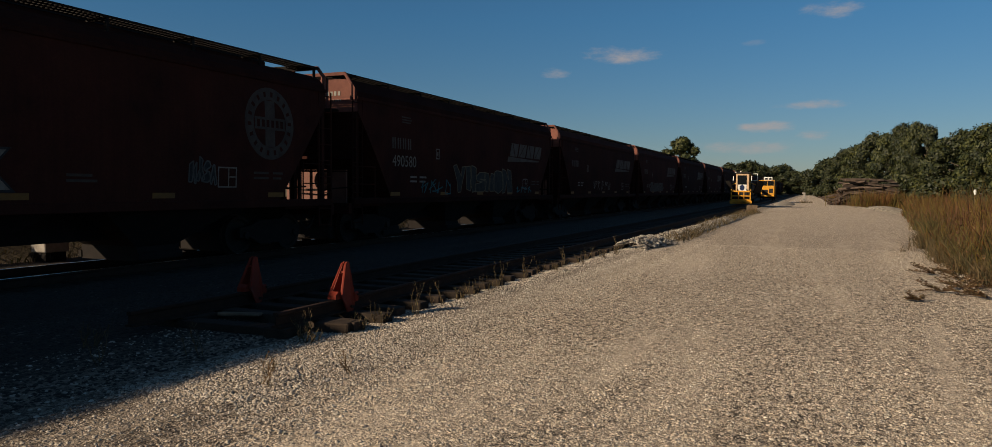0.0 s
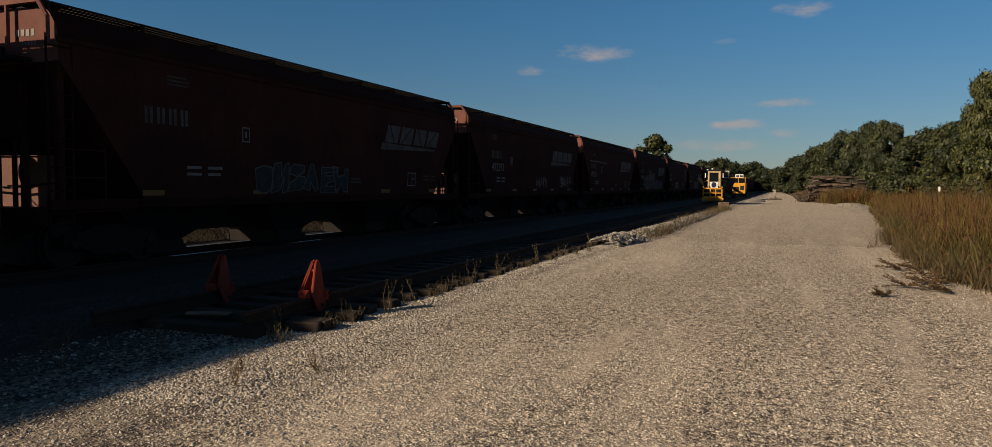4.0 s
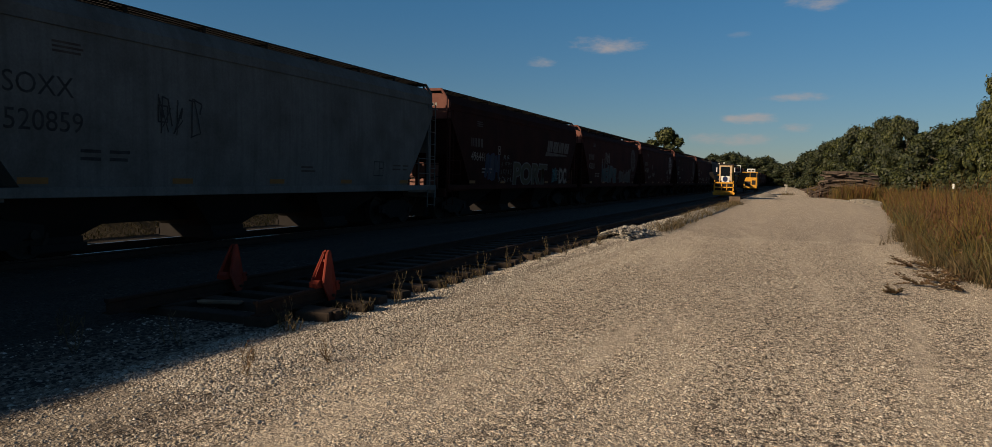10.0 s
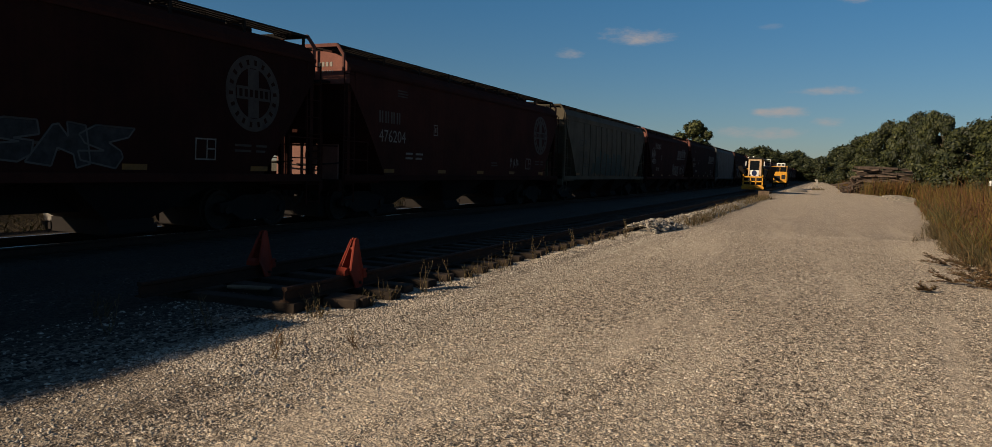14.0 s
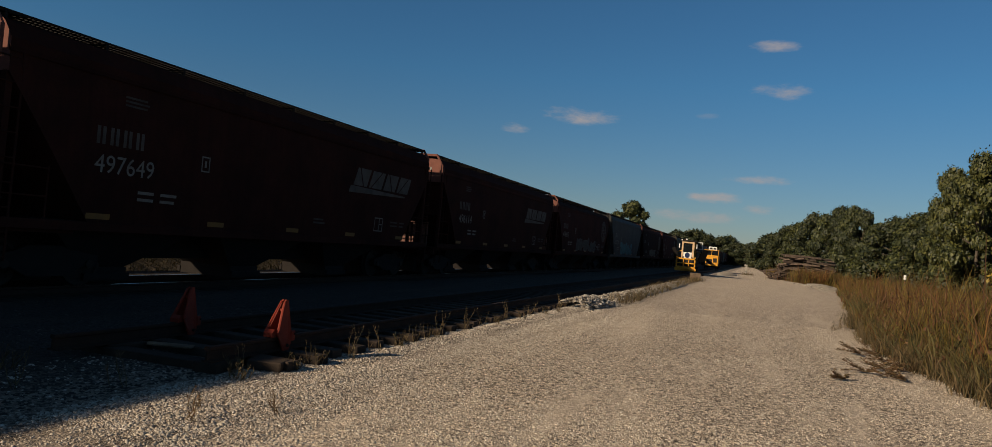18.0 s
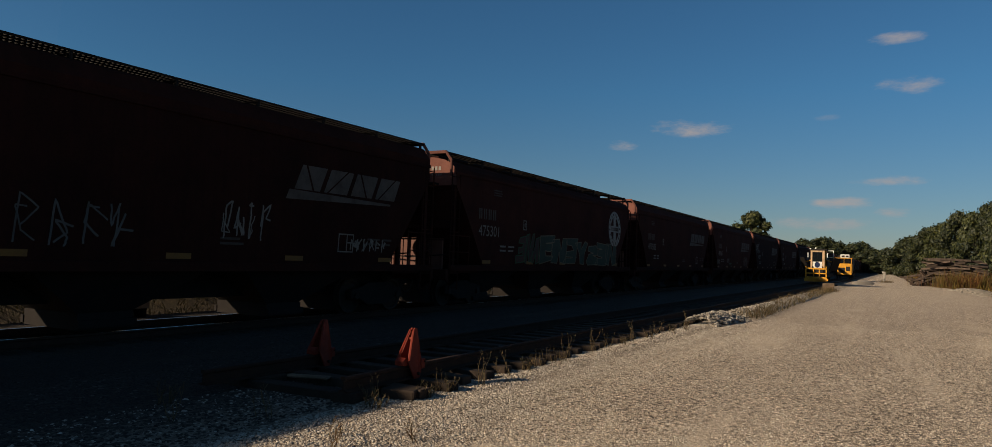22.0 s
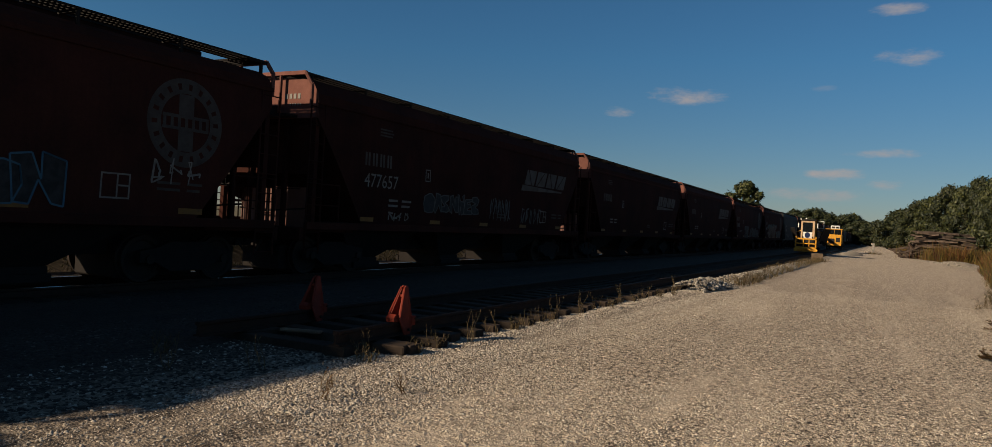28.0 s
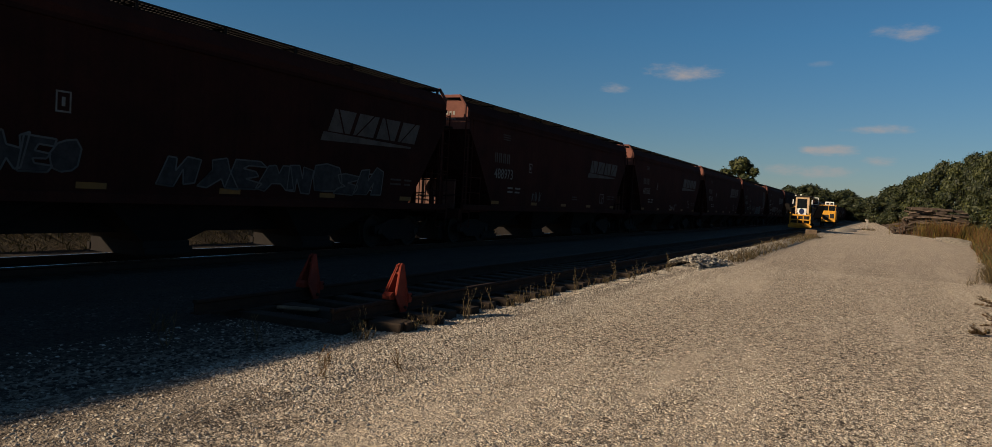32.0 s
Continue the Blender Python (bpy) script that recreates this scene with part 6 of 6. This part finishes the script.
def leaf_bits(name, places, low, high, size):
    """Small leaves and seed heads that hang among the stalks."""
    n = len(places)
    z = np.array([ground_z(x, y) for x, y in places]) + RNG.uniform(low, 1.0, n) * high
    p = np.stack([places[:, 0], places[:, 1], z], -1) + RNG.normal(0, 0.03, (n, 3))
    u = RNG.normal(0, 1, (n, 3)) * np.array([1, 1, 1.3])
    u /= np.linalg.norm(u, axis=1)[:, None]
    w = np.cross(u, RNG.normal(0, 1, (n, 3)))
    w /= np.linalg.norm(w, axis=1)[:, None]
    s = size * np.exp(RNG.normal(0, 0.35, n))[:, None]
    return quads_mesh(name, np.stack([p - u * s, p - w * s * 0.4, p + u * s, p + w * s * 0.4], 1))


herbs = np.concatenate([field_places(26000, 9, 36, 8, 1.2), field_places(20000, 30, 78, 11, 1.0)])
herbs = herbs[patchy(herbs, 0.9, 0, 1, 40) > 0.45]
herb_high = 1.05 * rise(herbs, 1.3) * patchy(herbs, 0.55, 0.55, 1.3, 8)
tagged(part("weed_leaves", leaf_bits("weed_leaves", herbs, 0.25, herb_high, 0.042), M_GRASS), "olive and brown weed leaves in the tall grass", "weeds", kind="stuff")
dark_herbs = np.concatenate([field_places(16000, 9, 70, 9, 1.2)])
dark_herbs = dark_herbs[patchy(dark_herbs, 0.5, 0, 1, 52) > 0.52]
tagged(part("seed_heads", leaf_bits("seed_heads", dark_herbs, 0.5, 1.2 * rise(dark_herbs, 1.3), 0.045), M_RUSTWEED), "rust-brown seed heads of weeds in the field", "weeds", kind="stuff")
far_p = np.concatenate([field_places(12000, 60, 140, 16, 1.0), scatter(9000, 8, 30, 10, 90, 1.0)])
grass_far = part("field_grass", blades("field_grass", far_p, 1.0 * patchy(far_p, 0.3, 0.6, 1.25, 21), 0.045), M_GRASS)
tagged(grass_far, "tall dry grass of the field before the wood", "grass", kind="stuff")
fringe = part("grass_fringe", blades("grass_fringe", field_places(9000, 8, 30, 1.2, 1.2) - np.array([0.25, 0]), 0.35, 0.014, 0.5), M_WEED)
tagged(fringe, "thin short weeds at the grass edge", "weeds", kind="stuff")
back_grass = part("dry_bank_grass", blades("dry_bank_grass", scatter(12000, -20.5, -16.9, -6, 60), 0.22, 0.03), M_BANK)
bank_grass = part("bank_grass", blades("bank_grass", scatter(9000, -17.6, -16.35, -6, 60), 0.14, 0.03, 0.5), M_BANK)
tagged(bank_grass, "short olive grass on the bank beyond the railway", "grass", kind="stuff")
tagged(back_grass, "dry tan grass beyond the railway", "grass", kind="stuff")


def weed(seed, height, stems, material):
    """A thin upright weed with short side twigs and small leaves."""
    rnd = random.Random(seed)
    t = thing("weed", "thin dry weed growing in gravel at the siding", "weed", "weeds along the siding")
    bm = bmesh.new()
    quads = []
    for s in range(stems):
        bx, by = rnd.uniform(-0.09, 0.09), rnd.uniform(-0.09, 0.09)
        p = Vector((bx, by, -0.03))
        h = height * rnd.uniform(0.6, 1.05)
        d = Vector((rnd.uniform(-0.55, 0.55), rnd.uniform(-0.55, 0.55), 1)).normalized()
        for k in range(6):
            q = p + d * h / 6
            rod(bm, p, q, 0.0055 * (1 - k / 8), 4)
            for _ in range(2):
                o = Vector((rnd.uniform(-1, 1), rnd.uniform(-1, 1), rnd.uniform(0.4, 1.2))).normalized() * rnd.uniform(0.03, 0.13) * (1.2 - k / 8)
                w = o.cross(Vector((0, 0, 1))).normalized() * rnd.uniform(0.003, 0.007)
                quads.append([q, q + o * 0.5 + w, q + o, q + o * 0.5 - w])
            p = q
            d = (d + Vector((rnd.uniform(-0.3, 0.3), rnd.uniform(-0.3, 0.3), 0.1))).normalized()
    tagged(part("stalk", bm, material, t), kind="stuff")
    tagged(part("foliage", quads_mesh("leaves", np.array([[tuple(v) for v in q] for q in quads])), material, t), kind="stuff")
    return t


weed_models = [weed(s, h, n, M_WEED) for s, h, n in ((1, 0.48, 4), (2, 0.32, 6), (3, 0.22, 8), (4, 0.42, 3))]
weed_models.append(weed(5, 0.24, 3, M_SPRAWL))
rnd_w = random.Random(5)
WEEDS = [(-5.35, 6.85, 1), (-5.05, 6.55, 2), (-4.95, 7.35, 2), (-4.98, 7.8, 1), (-4.85, 8.4, 0), (-4.9, 9.3, 3), (-4.88, 9.9, 2), (-4.85, 10.35, 1), (-4.8, 10.8, 1), (-4.85, 11.2, 0),
         (-4.8, 12.4, 0), (-4.85, 13.3, 3), (-4.75, 14.0, 2), (-4.8, 14.8, 0), (-4.7, 15.6, 1), (-4.8, 16.6, 3), (-4.7, 17.3, 2), (-4.6, 18.4, 1), (-4.75, 19.0, 0), (-5.6, 5.5, 3), (-6.2, 4.9, 3), (-6.9, 5.3, 1), (-4.6, 5.4, 4), (-4.3, 4.9, 4), (-3.9, 5.7, 4)]
for x, y, k in WEEDS:
    copy_thing(weed_models[k], pose(x, y, ground_z(x, y), 0, 0, rnd_w.uniform(0, 360)))
for i in range(14):
    x, y = rnd_w.uniform(-4.4, -3.8), rnd_w.uniform(24, 38)
    copy_thing(weed_models[rnd_w.choice((1, 2))], pose(x, y, ground_z(x, y) + 0.05, 0, 0, rnd_w.uniform(0, 360)))
for x, y, k in [(2.5, 24.2, 0), (2.7, 24.6, 3), (3.0, 25.2, 1), (2.3, 23.6, 1), (2.9, 22.5, 2), (3.3, 20.5, 2)]:
    copy_thing(weed_models[k], pose(x, y, ground_z(x, y), 0, 0, rnd_w.uniform(0, 360)))
for ob in weed_models:
    for o in (*ob.children_recursive, ob):
        bpy.data.objects.remove(o)
tufts = part("dry_tufts", blades("dry_tufts", np.concatenate([scatter(260, -4.5, -3.8, 24, 33, 1.0), scatter(900, -4.9, -3.9, 33, 57, 1.0), np.stack([RNG.normal(-4.2, 0.25, 260), RNG.normal(58.0, 0.9, 260)], -1), np.stack([RNG.normal(-1.2, 0.5, 260), RNG.normal(112, 1.2, 260)], -1)]), 0.25, 0.024, 0.45), M_WEED)
tagged(tufts, "dry tan grass tufts along the gravel ridge", "grass", kind="stuff")


def sprawl(seed, x, y, spread):
    """A low sprawling weed that lies on the road."""
    rnd = random.Random(seed)
    quads = []
    bm = bmesh.new()
    for k in range(9):
        a = rnd.uniform(0, 6.28) if k > 2 else math.pi + rnd.uniform(-0.4, 0.4)
        p, d = Vector((0, 0, 0.03)), Vector((math.cos(a), 0.9 * math.sin(a), rnd.uniform(0.1, 0.6)))
        for s in range(7):
            q = p + d * spread / 7
            q.z = max(0.015, q.z)
            rod(bm, p, q, 0.005, 4)
            for _ in range(5):
                o = Vector((rnd.uniform(-1, 1), rnd.uniform(-1, 1), rnd.uniform(0, 0.8))) * 0.05
                w = o.cross(Vector((0, 0, 1)))
                w = (w.normalized() if w.length > 0 else Vector((1, 0, 0))) * 0.018
                quads.append([q, q + o * 0.5 + w, q + o, q + o * 0.5 - w])
            p = q
            d = (d + Vector((rnd.uniform(-0.35, 0.35), rnd.uniform(-0.35, 0.35), rnd.uniform(-0.12, 0.05)))).normalized()
    t = thing("sprawling_weed", "low reddish-brown weed sprawling on the gravel road", "weed", "weeds on the road's edge", pose(x, y, ground_z(x, y)))
    tagged(part("stalk", bm, M_SPRAWL, t), kind="stuff")
    tagged(part("foliage", quads_mesh("leaves", np.array([[tuple(v) for v in q] for q in quads])), M_SPRAWL, t), kind="stuff")


for s, (x, y, r) in enumerate([(2.3, 17.4, 0.5), (2.6, 16.6, 0.42), (2.0, 14.4, 0.42), (2.4, 15.0, 0.4), (2.55, 13.9, 0.45), (1.5, 13.0, 0.2), (3.0, 18.3, 0.45), (3.1, 15.9, 0.5), (2.75, 15.3, 0.4), (2.6, 17.9, 0.35)]):
    sprawl(s, x, y, r)


# ---- stack of old sleepers beyond the road ----
def sleeper_stack():
    t = thing("sleeper_pile", "untidy pile of old weathered railway sleepers", "timber pile")
    me = bpy.data.meshes.new("sleeper")
    bm = boxes((-1.3, 1.3, -0.115, 0.115, -0.09, 0.09), bevel=0.012)
    bm.to_mesh(me)
    bm.free()
    me.materials.append(paint("silvered_timber", (0.11, 0.085, 0.068), (0.035, 0.027, 0.022), 0.9, 0.0, 3.0, 0.5, 0.5))
    rnd = random.Random(3)
    for layer in range(16):
        z = 0.10 + 0.205 * layer
        half = 3.4 - 0.07 * layer
        n = 3
        for c in range(n):
            for row in range(2):
                if layer > 11 and rnd.random() < 0.4:
                    continue
                ob = new("sleeper", me)
                ob.parent = t
                x = -half + (2 * half) * (c + 0.5) / n + rnd.uniform(-0.4, 0.4)
                ob.matrix_basis = pose(x, row * 0.9 + rnd.uniform(-0.3, 0.3) - 0.4, z + rnd.uniform(-0.03, 0.03), rnd.uniform(-30, 30), rnd.uniform(-11, 11), rnd.uniform(-34, 34))
    for i in range(16):
        ob = new("sleeper", me)
        ob.parent = t
        ob.matrix_basis = pose(rnd.uniform(-4.4, -2.2), rnd.uniform(-1.4, 1.2), rnd.uniform(0.1, 1.5), rnd.uniform(-30, 30), rnd.uniform(-35, 35), rnd.uniform(0, 180))
    t.matrix_world = pose(5.9, 98.0, 0.0)
    t.location.z = ground_z(5.9, 98) + 0.1


sleeper_stack()
pile_grass = part("pile_grass", blades("pile_grass", np.stack([RNG.normal(7.2, 1.4, 4800), RNG.uniform(90, 97.2, 4800)], -1), 1.25, 0.05, 0.2), M_GRASS)
tagged(pile_grass, "tall dry grass grown up against the sleeper pile", "grass", kind="stuff")


# ---- small posts ----
M_CONCRETE = paint("weathered_concrete", (0.34, 0.31, 0.27), (0.20, 0.18, 0.15), 0.9, 0.0, 4.0, 0.4)


def marker_post():
    t = thing("marker_post", "short pale concrete marker post on the verge", "post")
    part("shaft", boxes((-0.13, 0.15, -0.1, 0.1, -0.2, 1.45), bevel=0.03), M_CONCRETE, t)
    part("cap", boxes((-0.28, -0.10, -0.11, 0.11, 1.2, 1.5), bevel=0.03), M_CONCRETE, t)
    t.matrix_world = pose(-1.35, 113.0, ground_z(-1.35, 113))


def pipeline_marker():
    t = thing("field_marker", "white-topped marker post standing in tall grass", "post")
    part("shaft", rods(((0, 0, -0.2), (0, 0, 1.8), 0.035)), M_WOODOLD, t)
    bm = bmesh.new()
    lathe(bm, [(1.78, 0.05), (1.80, 0.09), (1.98, 0.10), (2.10, 0.085), (2.14, 0.03)], "z", 14)
    part("cap", bm, M_WHITE, t)
    part("band", rods(((0, 0, 1.58), (0, 0, 1.66), 0.05)), M_OCHRE, t)
    t.matrix_world = pose(10.1, 59.6, ground_z(10.1, 59.6))


marker_post()
pipeline_marker()


# ---- beyond the railway ----
back_road = part("back_road", raw_mesh("back_road", [(-34, -60, 0.16), (-23.2, -60, -0.06), (-23.2, 140, -0.06), (-34, 140, 0.16)], [(0, 1, 2, 3)]), paint("worn_grey_asphalt", (0.16, 0.16, 0.155), (0.11, 0.105, 0.1), 0.9, 0.0, 1.5, 0.5))
tagged(back_road, "worn grey asphalt lane beyond the railway", "road", kind="structure")
relay_box = thing("relay_box", "small grey lineside box on short legs", "lineside box")
part("housing", boxes((-0.25, 0.25, -0.3, 0.3, 0.25, 0.85), bevel=0.02), M_CONCRETE, relay_box)
for y in (-0.2, 0.2):
    part("leg", boxes((-0.2, 0.2, y - 0.05, y + 0.05, -0.1, 0.25)), M_DARK, relay_box)
relay_box.matrix_world = pose(-16.35, 11.6, -0.10)


# seconds and metres that the train has rolled
ROLLED = [(0, 0), (1, 20.1), (2, 40.4), (3, 61.0), (6, 123.1), (7, 143.2), (8, 163.5), (9, 184.0), (10, 205.0), (11, 225.8), (12, 246.0), (13, 266.6), (16, 327.7), (17, 348.3), (18, 369.1), (19, 390.0), (20, 410.7), (21, 431.3), (22, 451.5), (23, 471.6), (24, 491.8), (25, 511.9), (28, 571.6), (29, 591.3), (30, 611.2), (31, 631.2), (32, 651.0)]


def motions():
    """The freight train rolls away along the main line."""
    for j, car in train.items():
        start = 17.5 + BODY_END - PITCH * j
        walk(car, [(t, pose(TRACK_X, start + s, RAIL_Z)) for t, s in ROLLED])


motions()
